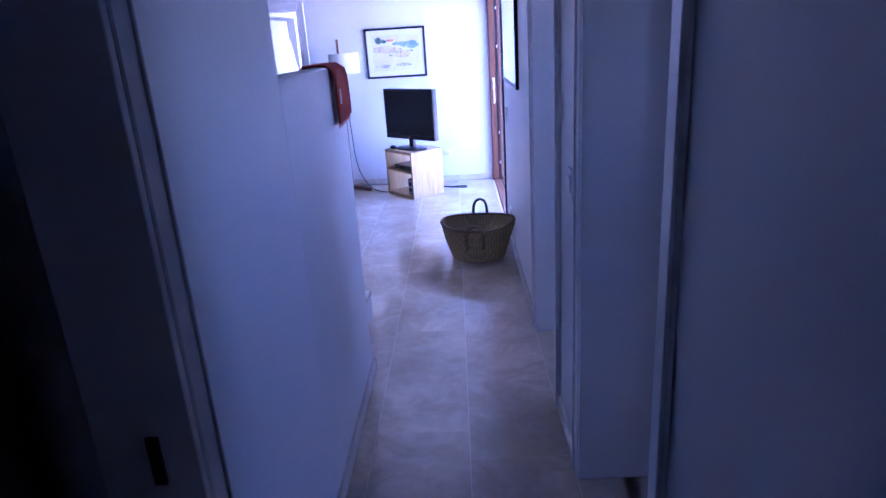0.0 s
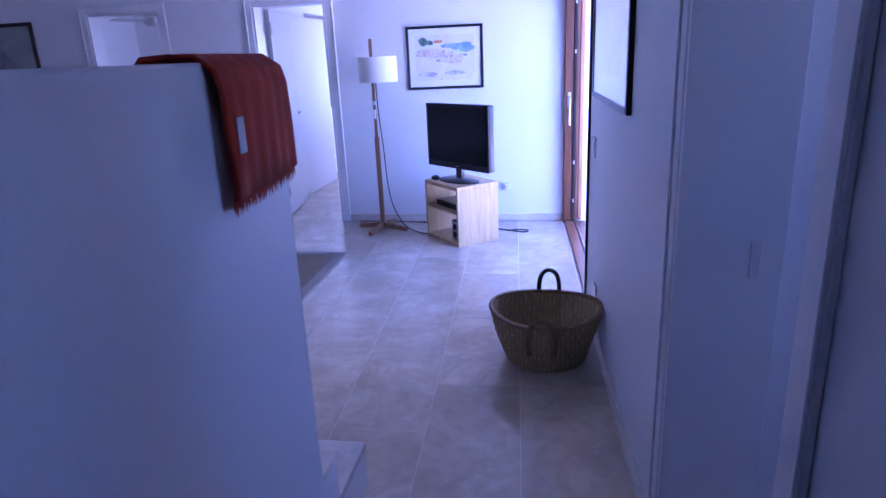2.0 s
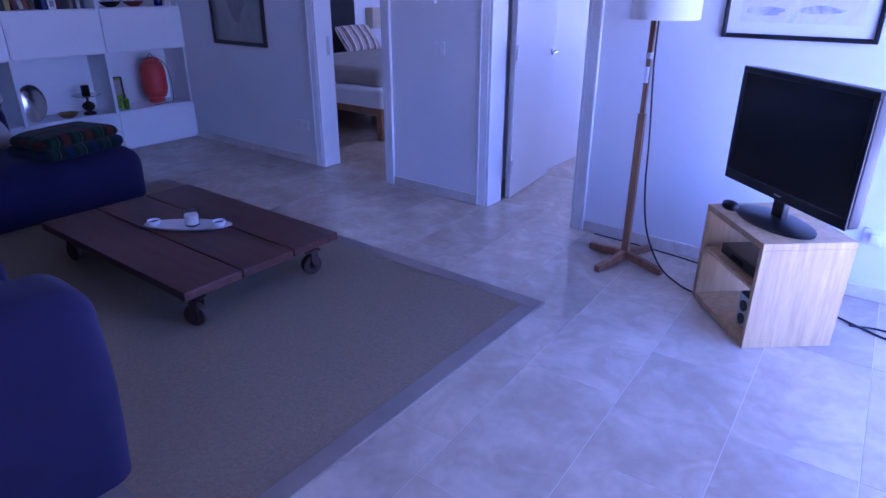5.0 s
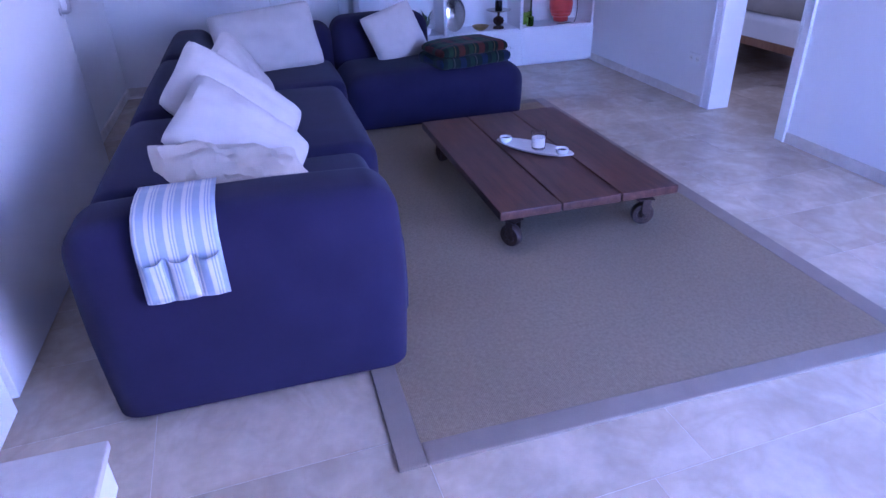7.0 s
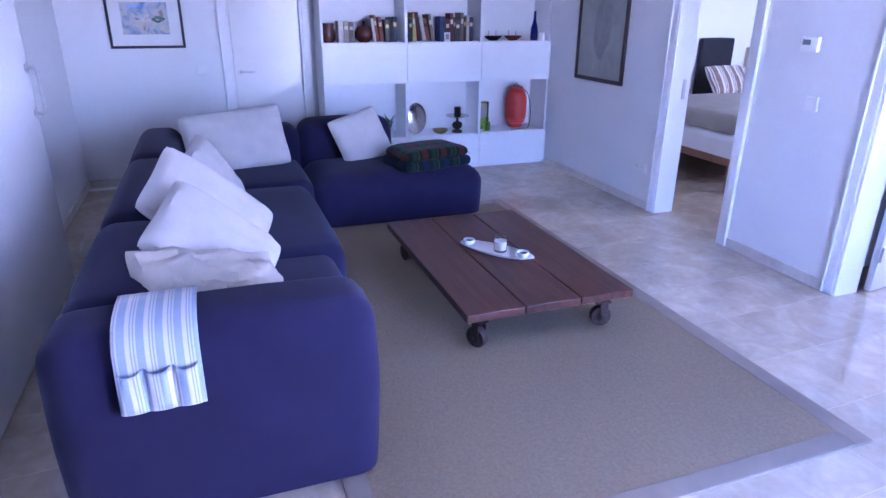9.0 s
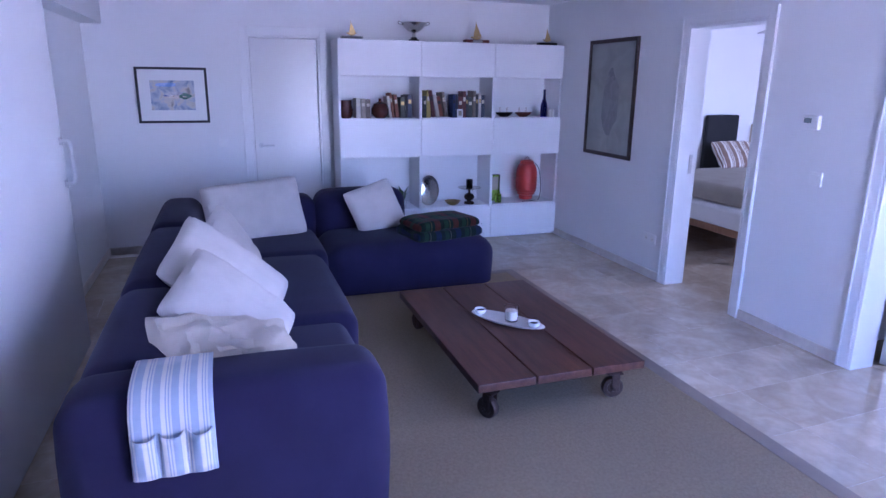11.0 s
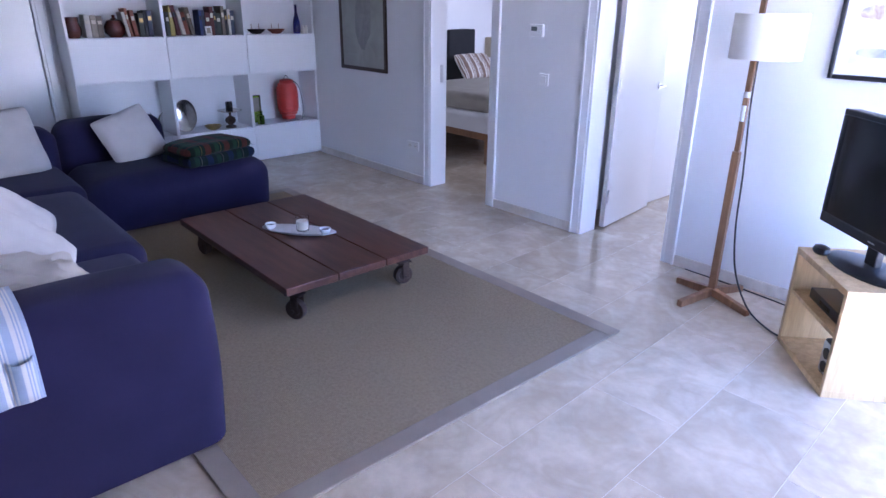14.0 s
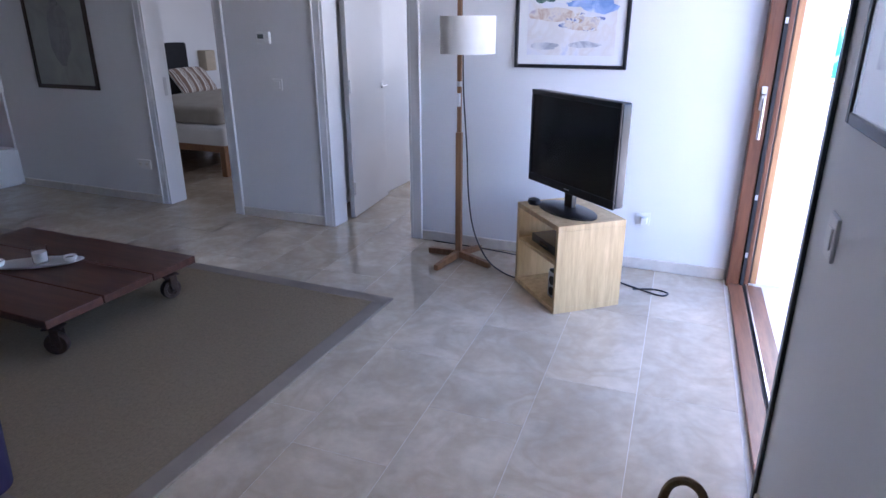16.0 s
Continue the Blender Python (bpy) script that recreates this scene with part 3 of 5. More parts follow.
# made-up dark wardrobe, added so the room off the hall stays black
wr = holder("wardrobe")
box("carcass", (0.55, -7.5, 0.0), (1.05, -6.42, 2.1), BROWNF, 0.004, 1, wr)
for y in (-7.49, -6.95):
    box("door", (1.051, y, 0.05), (1.07, y + 0.53, 2.05), BROWNF, 0.003, 1, wr)
tagged(wr, "dark brown block added to darken the room off the hall", "wardrobe")


# ---- pictures ----
def picture(name, w, h, frame_m, fw, mount, art, m, label, patches=(), glass=False):
    """A framed sheet in the xz plane facing -y, centred on its origin."""
    ob = holder(name)
    boxes("frame", [((-w / 2, -0.022, -h / 2), (-w / 2 + fw, 0, h / 2)), ((w / 2 - fw, -0.022, -h / 2), (w / 2, 0, h / 2)),
                    ((-w / 2 + fw, -0.022, -h / 2), (w / 2 - fw, 0, -h / 2 + fw)), ((-w / 2 + fw, -0.022, h / 2 - fw), (w / 2 - fw, 0, h / 2))], frame_m, 0.003, ob)
    box("mount", (-w / 2 + fw, -0.009, -h / 2 + fw), (w / 2 - fw, -0.003, h / 2 - fw), MATB, 0, 1, ob)
    x, z = w / 2 - fw - mount, h / 2 - fw - mount
    box("sheet", (-x, -0.0105, -z), (x, -0.0095, z), art, 0, 1, ob)
    rnd = random.Random(len(name) * 7 + len(patches))
    for pm, u, v, pw, ph in patches:
        bm = bmesh.new()
        k = 14
        vs = []
        for i in range(k):
            a = 2 * math.pi * i / k
            r = 0.8 + 0.35 * rnd.random()
            vs.append(bm.verts.new((x * u + x * pw * r * math.cos(a), -0.0112 - 0.0003 * rnd.random(), z * v + z * ph * r * math.sin(a))))
        bm.faces.new(vs)
        bmesh.ops.recalc_face_normals(bm, faces=bm.faces)
        child(new("wash", mesh_of("wash", bm, pm)), ob)
    if glass:
        g = box("pane", (-w / 2 + fw, -0.0185, -h / 2 + fw), (w / 2 - fw, -0.0165, h / 2 - fw), CLEARG, 0, 1, ob)
        g.visible_shadow = False
    ob.matrix_world = m
    return tagged(ob, label, "picture", "pictures on the walls")


BEACH = paint_mat("beach_wash", [(0.30, (0.66, 0.68, 0.78)), (0.45, (0.76, 0.75, 0.76)), (0.55, (0.72, 0.68, 0.64)), (0.64, (0.79, 0.77, 0.76)), (0.75, (0.60, 0.63, 0.76))], 5)
SEA = paint_mat("sea_wash", [(0.35, (0.20, 0.33, 0.64)), (0.55, (0.40, 0.52, 0.78)), (0.7, (0.70, 0.74, 0.82))], 12)
SAND = paint_mat("sand_wash", [(0.35, (0.55, 0.42, 0.33)), (0.55, (0.72, 0.66, 0.58)), (0.7, (0.50, 0.45, 0.50))], 22)
TREE = paint_mat("tree_wash", [(0.35, (0.05, 0.12, 0.10)), (0.6, (0.16, 0.26, 0.20))], 30)
ROOF = paint_mat("roof_wash", [(0.35, (0.55, 0.16, 0.06)), (0.6, (0.68, 0.32, 0.16))], 30)
BOAT = paint_mat("boat_wash", [(0.40, (0.16, 0.20, 0.40)), (0.52, (0.78, 0.76, 0.72)), (0.62, (0.45, 0.32, 0.22))], 26)
GREYW = paint_mat("grey_wash", [(0.3, (0.30, 0.31, 0.36)), (0.5, (0.60, 0.60, 0.62)), (0.7, (0.72, 0.71, 0.68))], 10)
COVE = paint_mat("cove_wash", [(0.3, (0.18, 0.24, 0.38)), (0.48, (0.48, 0.52, 0.58)), (0.58, (0.62, 0.58, 0.50)), (0.7, (0.30, 0.28, 0.26))], 11)
FIGP = paint_mat("grey_green_paper", [(0.35, (0.30, 0.31, 0.28)), (0.6, (0.37, 0.38, 0.34))], 4)
FIGD = paint_mat("charcoal_wash", [(0.35, (0.15, 0.16, 0.16)), (0.6, (0.25, 0.26, 0.25))], 9)
FIGL = paint_mat("pale_charcoal_wash", [(0.35, (0.24, 0.25, 0.24)), (0.6, (0.30, 0.31, 0.29))], 9)
TURQ = paint_mat("turquoise_wash", [(0.35, (0.02, 0.42, 0.50)), (0.55, (0.05, 0.60, 0.66)), (0.7, (0.55, 0.78, 0.80))], 5)

picture("beach_picture", 0.69, 0.545, BLACKF, 0.022, 0.055, BEACH, pose(1.012, -0.002, 1.513), "black framed watercolour of boats on a beach",
        ((SEA, 0.62, 0.42, 0.40, 0.22), (SEA, 0.2, 0.52, 0.4, 0.10), (SAND, -0.45, 0.2, 0.5, 0.22), (SAND, 0.25, -0.05, 0.45, 0.2), (TREE, -0.72, 0.72, 0.16, 0.18), (TREE, -0.50, 0.66, 0.12, 0.11),
         (ROOF, -0.22, 0.70, 0.17, 0.07), (MATB, -0.2, 0.58, 0.18, 0.06), (BOAT, 0.05, 0.02, 0.2, 0.08), (BOAT, -0.15, -0.12, 0.16, 0.07), (BOAT, 0.42, -0.22, 0.16, 0.07), (BOAT, 0.62, 0.08, 0.14, 0.06), (BOAT, 0.2, 0.2, 0.12, 0.05),
         (GREYW, -0.6, -0.72, 0.35, 0.12), (GREYW, 0.3, -0.68, 0.4, 0.10)))
picture("figure_drawing", 0.77, 1.055, BROWNF, 0.035, 0.0, FIGP, pose(-3.457, -0.002, 1.488), "dark wood framed grey charcoal drawing", ((FIGL, 0.0, -0.1, 0.40, 0.62), (FIGD, 0.0, 0.05, 0.24, 0.42), (FIGD, 0.02, 0.38, 0.16, 0.16)))
picture("cove_picture", 0.61, 0.50, BLACKF, 0.022, 0.095, COVE, pose(XW + 0.002, -3.83, 1.475, 0, 0, 90), "black framed watercolour of a rocky cove",
        ((SEA, -0.3, 0.72, 0.5, 0.14), (GREYW, 0.1, 0.1, 0.4, 0.16), (SAND, 0.1, -0.1, 0.5, 0.12), (TREE, 0.55, -0.05, 0.3, 0.2), (BOAT, -0.05, -0.02, 0.4, 0.1)))
hall_pic = picture("hall_picture", 1.10, 0.80, BLACKF, 0.028, 0.10, GREYW, pose(XE - 0.002, -2.82, 1.69, 0, 0, -90), "black framed pale seascape under reflecting glass", ((SEA, 0.2, 0.3, 0.5, 0.2), (SAND, -0.2, -0.4, 0.5, 0.2)), True)
picture("turquoise_picture", 0.36, 0.50, TEAKL, 0.02, 0.03, TURQ, pose(2.71, 2.118, 1.27), "light framed turquoise painting on the terrace wall")
picture("bedroom_picture", 0.55, 0.50, BLACKF, 0.025, 0.08, GREYW, pose(-4.05, 3.998, 1.45), "black framed print on the bedroom wall")


# ---- bookcase ----
BX0, BX1 = XW + 0.004, -4.376
BY = [-2.365, -1.557, -0.781, -0.006]
BZ = [0.0, 0.335, 0.355, 0.885, 0.91, 1.25, 1.27, 1.665, 1.685, 2.0]
bc = holder("bookcase")
for i, y in enumerate(BY):
    y0 = y if i == 0 else y - 0.02 if i == 3 else y - 0.014
    box("upright", (BX0, y0, 0.02), (BX1 - 0.002, y0 + (0.02 if i in (0, 3) else 0.028), 2.0), SHELFW, 0.001, 1, bc)
for z in (0.02, 0.345, 0.89, 1.25, 1.668, 1.978):
    for a, b in zip(BY, BY[1:]):
        box("shelf", (BX0, a + 0.0205, z), (BX1 - 0.004, b - 0.0205, z + 0.022), SHELFW, 0.001, 1, bc)
box("back_panel", (BX0, BY[0] + 0.02, 0.04), (BX0 + 0.008, BY[3] - 0.02, 1.98), SHELFW, 0, 1, bc)
box("plinth", (BX0 + 0.02, BY[0] + 0.01, 0.0), (BX1 - 0.03, BY[3] - 0.01, 0.02), SHELFW, 0.001, 1, bc)
for z0, z1 in ((0.03, 0.352), (0.902, 1.262), (1.672, 1.998)):
    for a, b in zip(BY, BY[1:]):
        box("flap", (BX1 - 0.003, a + 0.003, z0), (BX1 + 0.016, b - 0.003, z1), SHELFW, 0.002, 2, bc)
tagged(bc, "white laminate wall bookcase with open and closed rows", "bookcase")

SZ1, SZ2 = 1.272, 0.367  # tops of the open shelves
rb = random.Random(4)
COLS = [(0.10, 0.02, 0.02), (0.03, 0.05, 0.16), (0.16, 0.13, 0.10), (0.05, 0.06, 0.05), (0.32, 0.28, 0.22), (0.20, 0.06, 0.03), (0.04, 0.05, 0.09), (0.45, 0.36, 0.10), (0.03, 0.03, 0.035), (0.28, 0.10, 0.05), (0.55, 0.52, 0.46)]
BOOKM = [mat("book_cloth", c, 0.6, vary=0.15, scale=20, grain=200, bump=0.1) for c in COLS]
PAGES = mat("page_edges", (0.62, 0.57, 0.46), 0.9, vary=0.12, scale=60, grain=300, bump=0.2)


def book(y, z, w, h, d, m, lean):
    ob = holder("book")
    boxes("cover", [((-d, 0, 0), (0, 0.003, h)), ((-d, w - 0.003, 0), (0, w, h)), ((-0.003, 0.003, 0), (0, w - 0.003, h))], m, 0.001, ob)
    box("pages", (-d + 0.004, 0.003, 0.004), (-0.003, w - 0.003, h - 0.004), PAGES, 0, 1, ob)
    box("title_band", (-0.0005, w * 0.15, h * 0.62), (0.0008, w * 0.85, h * 0.78), rb.choice([PAGES, BRASS, BOOKM[8]]), 0, 1, ob)
    ob.matrix_world = pose(BX1 - 0.05 - 0.02 * rb.random(), y, z + (w * math.sin(radians(lean)) if lean > 0 else 0), lean)
    return tagged(ob, "cloth-bound book standing on the white bookcase shelf", "book", "books on the shelves")


def row_of_books(y, end, z, order, leans):
    i = 0
    while y < end:
        w = rb.uniform(0.022, 0.045)
        ln = leans[i % len(leans)]
        book(y, z, w, rb.uniform(0.20, 0.27), rb.uniform(0.14, 0.18), BOOKM[order[i % len(order)]], ln)
        y += w / math.cos(radians(ln)) + 0.003 + (0.010 if ln != leans[(i + 1) % len(leans)] else 0)
        i += 1


row_of_books(-1.86, -1.62, SZ1, [10, 9, 5, 3, 8, 6, 1], [8, 8, 7, 0, 0, 0])
row_of_books(-1.51, -1.26, SZ1, [3, 7, 0, 10, 5, 2], [0, 0, 9, 11, 11, 10])
row_of_books(-1.20, -0.86, SZ1, [1, 6, 0, 0, 8, 3, 2, 8, 10, 6, 4], [0])
for k in range(3):
    book(-2.19 + 0.048 * k, SZ1, 0.045, 0.19 - 0.005 * k, 0.15, BOOKM[(10, 4, 2)[k]], 0)


def thing(ob, label, category, group=""):
    return tagged(ob, label, category, group)


thing(lathe("pottery_jar", [(0.045, 0), (0.062, 0.03), (0.066, 0.08), (0.05, 0.13), (0.055, 0.17), (0.05, 0.17), (0.045, 0.13), (0.0, 0.12)], TERRAC, at=(-4.47, -2.28, SZ1)), "dark red glazed pottery jar on the bookcase", "jar")
pot = lathe("teapot", [(0.05, 0), (0.085, 0.04), (0.088, 0.09), (0.06, 0.14), (0.03, 0.15), (0.012, 0.165), (0.016, 0.185), (0.0, 0.19)], TERRAC, at=(-4.47, -1.945, SZ1))
thing(pot, "dark glazed round lidded pot on the bookcase", "pot")
bt = lathe("bottle", [(0.035, 0), (0.038, 0.02), (0.036, 0.12), (0.014, 0.2), (0.012, 0.27), (0.015, 0.285), (0.009, 0.285), (0.009, 0.2), (0.03, 0.12), (0.03, 0.01), (0.0, 0.008)], BLUEG, at=(-4.47, -0.155, SZ1))
thing(bt, "slim cobalt blue glass bottle on the bookcase", "bottle")
for y in (-0.115, -0.075):
    thing(lathe("small_jar", [(0.018, 0), (0.02, 0.05), (0.014, 0.07), (0.017, 0.08), (0.0, 0.08)], rb.choice([WAX, BRASS]), 16, at=(-4.42, y, SZ1)), "small pale jar beside the blue bottle", "jar", "small jars")
for y, m1 in ((-0.62, COFFEE), (-0.40, MAHOG)):
    b = holder("model_boat")
    lathe("hull", [(0.0, 0.0), (0.045, 0.004), (0.09, 0.035), (0.1, 0.05), (0.092, 0.05), (0.04, 0.02), (0.0, 0.016)], m1, 24, b, (0, 0, 0), 0.32, 1.0)
    for q in (-0.05, 0.03):
        tube("mast", [(0, q, 0.02), (0, q, 0.10)], 0.003, OAK, b, 6, False)
    b.matrix_world = pose(-4.46, y, SZ1)
    thing(b, "small dark wooden model boat on the bookcase", "model boat", "model boats")
for y in (-1.16,):
    c = holder("greeting_card")
    box("card", (-0.002, 0, 0), (0.002, 0.06, 0.085), MATB, 0, 1, c)
    box("print", (0.0021, 0.012, 0.02), (0.003, 0.048, 0.07), BOOKM[4], 0, 1, c)
    c.matrix_world = pose(-4.41, y, SZ1 + 0.001, 0, -6, 0)
    thing(c, "small white card leaning on the books", "card")

# lower open row
pl = holder("silver_platter")
lathe("dish", [(0.0, 0.004), (0.08, 0.006), (0.10, 0.018), (0.145, 0.026), (0.15, 0.03), (0.148, 0.034), (0.10, 0.026), (0.075, 0.014), (0.0, 0.012)], SILVER, 36, pl, (0, 0, 0), 1.05, 0.72)
pl.matrix_world = pose(-4.52, -1.42, SZ2 + 0.155) @ pose(0, 0, 0, 0, 0, -28) @ pose(0, 0, 0, 0, 80, 0)
thing(pl, "oval tarnished silver platter leaning on its edge", "platter")
cs = holder("cup_stand")
lathe("base", [(0.055, 0), (0.05, 0.02), (0.02, 0.03), (0.045, 0.05), (0.055, 0.075), (0.045, 0.10), (0.012, 0.12), (0.012, 0.15), (0.0, 0.15)], DARKM, 24, cs)
lathe("dish", [(0.0, 0.15), (0.05, 0.152), (0.12, 0.172), (0.122, 0.177), (0.05, 0.16), (0.0, 0.158)], SILVER, 32, cs)
lathe("candle_cup", [(0.03, 0.16), (0.035, 0.17), (0.035, 0.26), (0.03, 0.26), (0.03, 0.2), (0, 0.2)], COFFEE, 20, cs)
cs.matrix_world = pose(-4.48, -0.985, SZ2)
thing(cs, "silver footed dish with a dark candle cup", "trophy")
thing(lathe("shell_bowl", [(0.03, 0), (0.06, 0.015), (0.085, 0.045), (0.08, 0.047), (0.05, 0.02), (0.0, 0.012)], BRASS, 22, at=(-4.46, -1.18, SZ2)), "shallow brassy bowl on the bookcase", "bowl")
gb = holder("gift_box")
boxes("case", [((-0.04, -0.06, 0), (0.0, 0.06, 0.28))], GREENG, 0.006, gb)
boxes("panel", [((0.0005, -0.045, 0.12), (0.003, 0.045, 0.265))], BOOKM[4], 0.001, gb)
boxes("rim", [((-0.042, -0.064, 0), (0.004, -0.06, 0.285)), ((-0.042, 0.06, 0), (0.004, 0.064, 0.285)), ((-0.042, -0.064, 0.28), (0.004, 0.064, 0.286))], DARKM, 0.001, gb)
gb.matrix_world = pose(-4.56, -0.66, SZ2, 0, 0, 6)
thing(gb, "dark rimmed small framed panel on the bookcase", "frame")
thing(lathe("green_candle", [(0.035, 0), (0.038, 0.01), (0.038, 0.09), (0.02, 0.10), (0.02, 0.14), (0, 0.14)], GREENG, 20, at=(-4.47, -0.655, SZ2)), "yellow green glass jar on the bookcase", "jar")
la = holder("paper_lantern")
prof = [(0.03, 0.005), (0.07, 0.015)]
for i in range(13):
    z = 0.04 + 0.36 * i / 12
    r = 0.118 * (1 - abs(2 * i / 12 - 1) ** 4 * 0.35)
    prof += [(r, z), (r - 0.003, z + 0.015)]
prof += [(0.07, 0.43), (0.03, 0.44), (0.0, 0.44)]
lathe("body", prof, LANT, 32, la)
tube("handle", [(0, -0.03, 0.44), (0, 0, 0.475), (0, 0.03, 0.44)], 0.003, BLACKP, la)
tube("cord", [(0.02, 0.03, 0.44), (0.06, 0.11, 0.36), (0.06, 0.15, 0.16), (0.06, 0.13, 0.01), (0.08, 0.05, 0.004), (0.12, -0.10, 0.004)], 0.004, BLACKP, la)
la.matrix_world = pose(-4.54, -0.29, SZ2)
thing(la, "oblong red lantern with a dark cord", "lantern")
dp = holder("small_plant")
lathe("pot", [(0.035, 0), (0.045, 0.07), (0.04, 0.07), (0.03, 0.01), (0, 0.01)], CERAM, 18, dp)
bm = bmesh.new()
rp = random.Random(9)
for i in range(26):
    a, r, hh = rp.uniform(0, 6.28), rp.uniform(0.04, 0.13), rp.uniform(0.06, 0.2)
    tip = Vector((r * math.cos(a), r * math.sin(a), 0.05 + hh))
    mid = Vector((tip.x * 0.55, tip.y * 0.55, 0.05 + hh * 0.8))
    s = Vector((-math.sin(a), math.cos(a), 0)) * 0.014
    v = [bm.verts.new(p) for p in (Vector((0, 0, 0.05)), mid + s, tip, mid - s)]
    bm.faces.new((v[0], v[1], v[3]))
    bm.faces.new((v[1], v[2], v[3]))
child(new("leaves", mesh_of("leaves", bm, PLANT)), dp)
dp.matrix_world = pose(-4.48, -1.72, SZ2)
thing(dp, "small green leafy plant in a white pot", "plant")


def sail_trophy(y, s, base_m):
    ob = holder("boat_trophy")
    box("base", (-0.045 * s, -0.12 * s, 0), (0.045 * s, 0.12 * s, 0.035 * s), base_m, 0.004, 2, ob)
    lathe("hull", [(0, 0.035), (0.02, 0.038), (0.05, 0.06), (0.048, 0.064), (0, 0.05)], BRASS, 20, ob, (0, 0, 0), 0.3 * s, 1.2 * s)
    bm = bmesh.new()
    for k in (-0.002, 0.002):
        bm.faces.new([bm.verts.new(p) for p in ((k, -0.005 * s, 0.19 * s), (k, 0.055 * s, 0.065 * s), (k, -0.03 * s, 0.06 * s))])
    child(new("sail", mesh_of("sail", bm, BRASS)), ob)
    tube("mast", [(0, -0.006 * s, 0.05 * s), (0, -0.006 * s, 0.20 * s)], 0.003, BRASS, ob, 6, False)
    if base_m is MAHOG:
        box("plaque", (0.0452 * s, -0.05 * s, 0.006), (0.048 * s, 0.05 * s, 0.03 * s), SILVER, 0, 1, ob)
    ob.matrix_world = pose(-4.52, y, 2.0)
    return thing(ob, "brass sailing boat trophy on a wooden base", "trophy", "boat trophies")


sail_trophy(-2.20, 0.85, COFFEE)
sail_trophy(-0.93, 1.05, MAHOG)
sail_trophy(-0.13, 0.85, COFFEE)
tr = holder("silver_bowl")
lathe("foot", [(0.05, 0), (0.05, 0.02), (0.03, 0.025), (0.03, 0.04), (0, 0.04)], COFFEE, 20, tr)
lathe("bowl", [(0.018, 0.04), (0.016, 0.08), (0.06, 0.10), (0.10, 0.135), (0.125, 0.175), (0.12, 0.176), (0.05, 0.108), (0.0, 0.10)], SILVER, 32, tr)
tube("handle", [(0, 0.11, 0.15), (0, 0.155, 0.165), (0, 0.15, 0.185), (0, 0.122, 0.175)], 0.005, SILVER, tr)
tube("handle", [(0, -0.11, 0.15), (0, -0.155, 0.165), (0, -0.15, 0.185), (0, -0.122, 0.175)], 0.005, SILVER, tr)
tr.matrix_world = pose(-4.52, -1.585, 2.0)
thing(tr, "silver bowl trophy with two handles on a dark foot", "trophy")


# ---- sofa ----
def soft(name, lo, hi, r, m, parent, puff=0.012, seg=6):
    """An upholstered block: round top edges, firmer sides and foot, slightly swollen faces."""
    bm = bmesh.new()
    add_box(bm, (lo[0], lo[1], lo[2] - 2 * r), hi, r, seg)
    cut = bmesh.ops.bisect_plane(bm, geom=bm.verts[:] + bm.edges[:] + bm.faces[:], plane_co=(0, 0, lo[2]), plane_no=(0, 0, -1), clear_outer=True)
    rim = [e for e in cut["geom_cut"] if isinstance(e, bmesh.types.BMEdge)]
    bmesh.ops.contextual_create(bm, geom=rim)
    bmesh.ops.subdivide_edges(bm, edges=[e for e in bm.edges if e.calc_length() > 0.2], cuts=5, use_grid_fill=True)
    c = (Vector(lo) + Vector(hi)) / 2
    s = (Vector(hi) - Vector(lo)) / 2
    for v in bm.verts:
        u = Vector([(v.co[i] - c[i]) / s[i] for i in range(3)])
        for i in range(3):
            j, k = (i + 1) % 3, (i + 2) % 3
            v.co[i] += puff * (1 if u[i] > 0 else -1) * abs(u[i]) ** 6 * max(0, 1 - u[j] ** 2) * max(0, 1 - u[k] ** 2)
        v.co += Vector((1, 1, 1)) * 0.003 * noise.noise(v.co * 5)
    return child(new(name, mesh_of(name, bm, m, True)), parent)


sofa = holder("corner_sofa")
soft("arm", (-0.47, -3.93, 0.022), (-0.165, -2.93, 0.70), 0.09, NAVY, sofa, 0.022)
soft("backrest", (-1.46, -3.935, 0.03), (-0.472, -3.62, 0.67), 0.10, NAVY, sofa, 0.02)
soft("backrest", (-2.80, -3.935, 0.03), (-1.462, -3.62, 0.67), 0.10, NAVY, sofa, 0.02)
soft("backrest", (-3.92, -3.935, 0.03), (-2.802, -3.62, 0.67), 0.10, NAVY, sofa, 0.02)
soft("backrest", (-3.92, -3.618, 0.03), (-3.60, -2.712, 0.67), 0.10, NAVY, sofa, 0.02)
soft("backrest", (-3.90, -2.708, 0.03), (-3.58, -1.93, 0.70), 0.10, NAVY, sofa, 0.02)
soft("seat", (-1.44, -3.64, 0.03), (-0.46, -2.86, 0.40), 0.07, NAVY, sofa, 0.025)
soft("seat", (-2.80, -3.64, 0.03), (-1.442, -2.78, 0.41), 0.09, NAVY, sofa, 0.025)
soft("seat", (-3.62, -3.64, 0.03), (-2.802, -2.74, 0.41), 0.07, NAVY, sofa, 0.02)
soft("seat", (-3.62, -2.735, 0.03), (-2.84, -1.37, 0.40), 0.14, NAVY, sofa, 0.03)
soft("seat", (-3.90, -1.928, 0.03), (-3.56, -1.38, 0.39), 0.10, NAVY, sofa, 0.02)
for x in (-0.25, -1.5, -2.75, -3.8):
    for y in (-3.85, -3.0):
        lathe("foot", [(0.025, 0), (0.03, 0.035), (0, 0.035)], BLACKP, 12, sofa, (x, y, 0.012 if y > -3.1 and x < 0 else 0))
tagged(sofa, "navy blue upholstered corner sofa with rounded edges", "sofa")


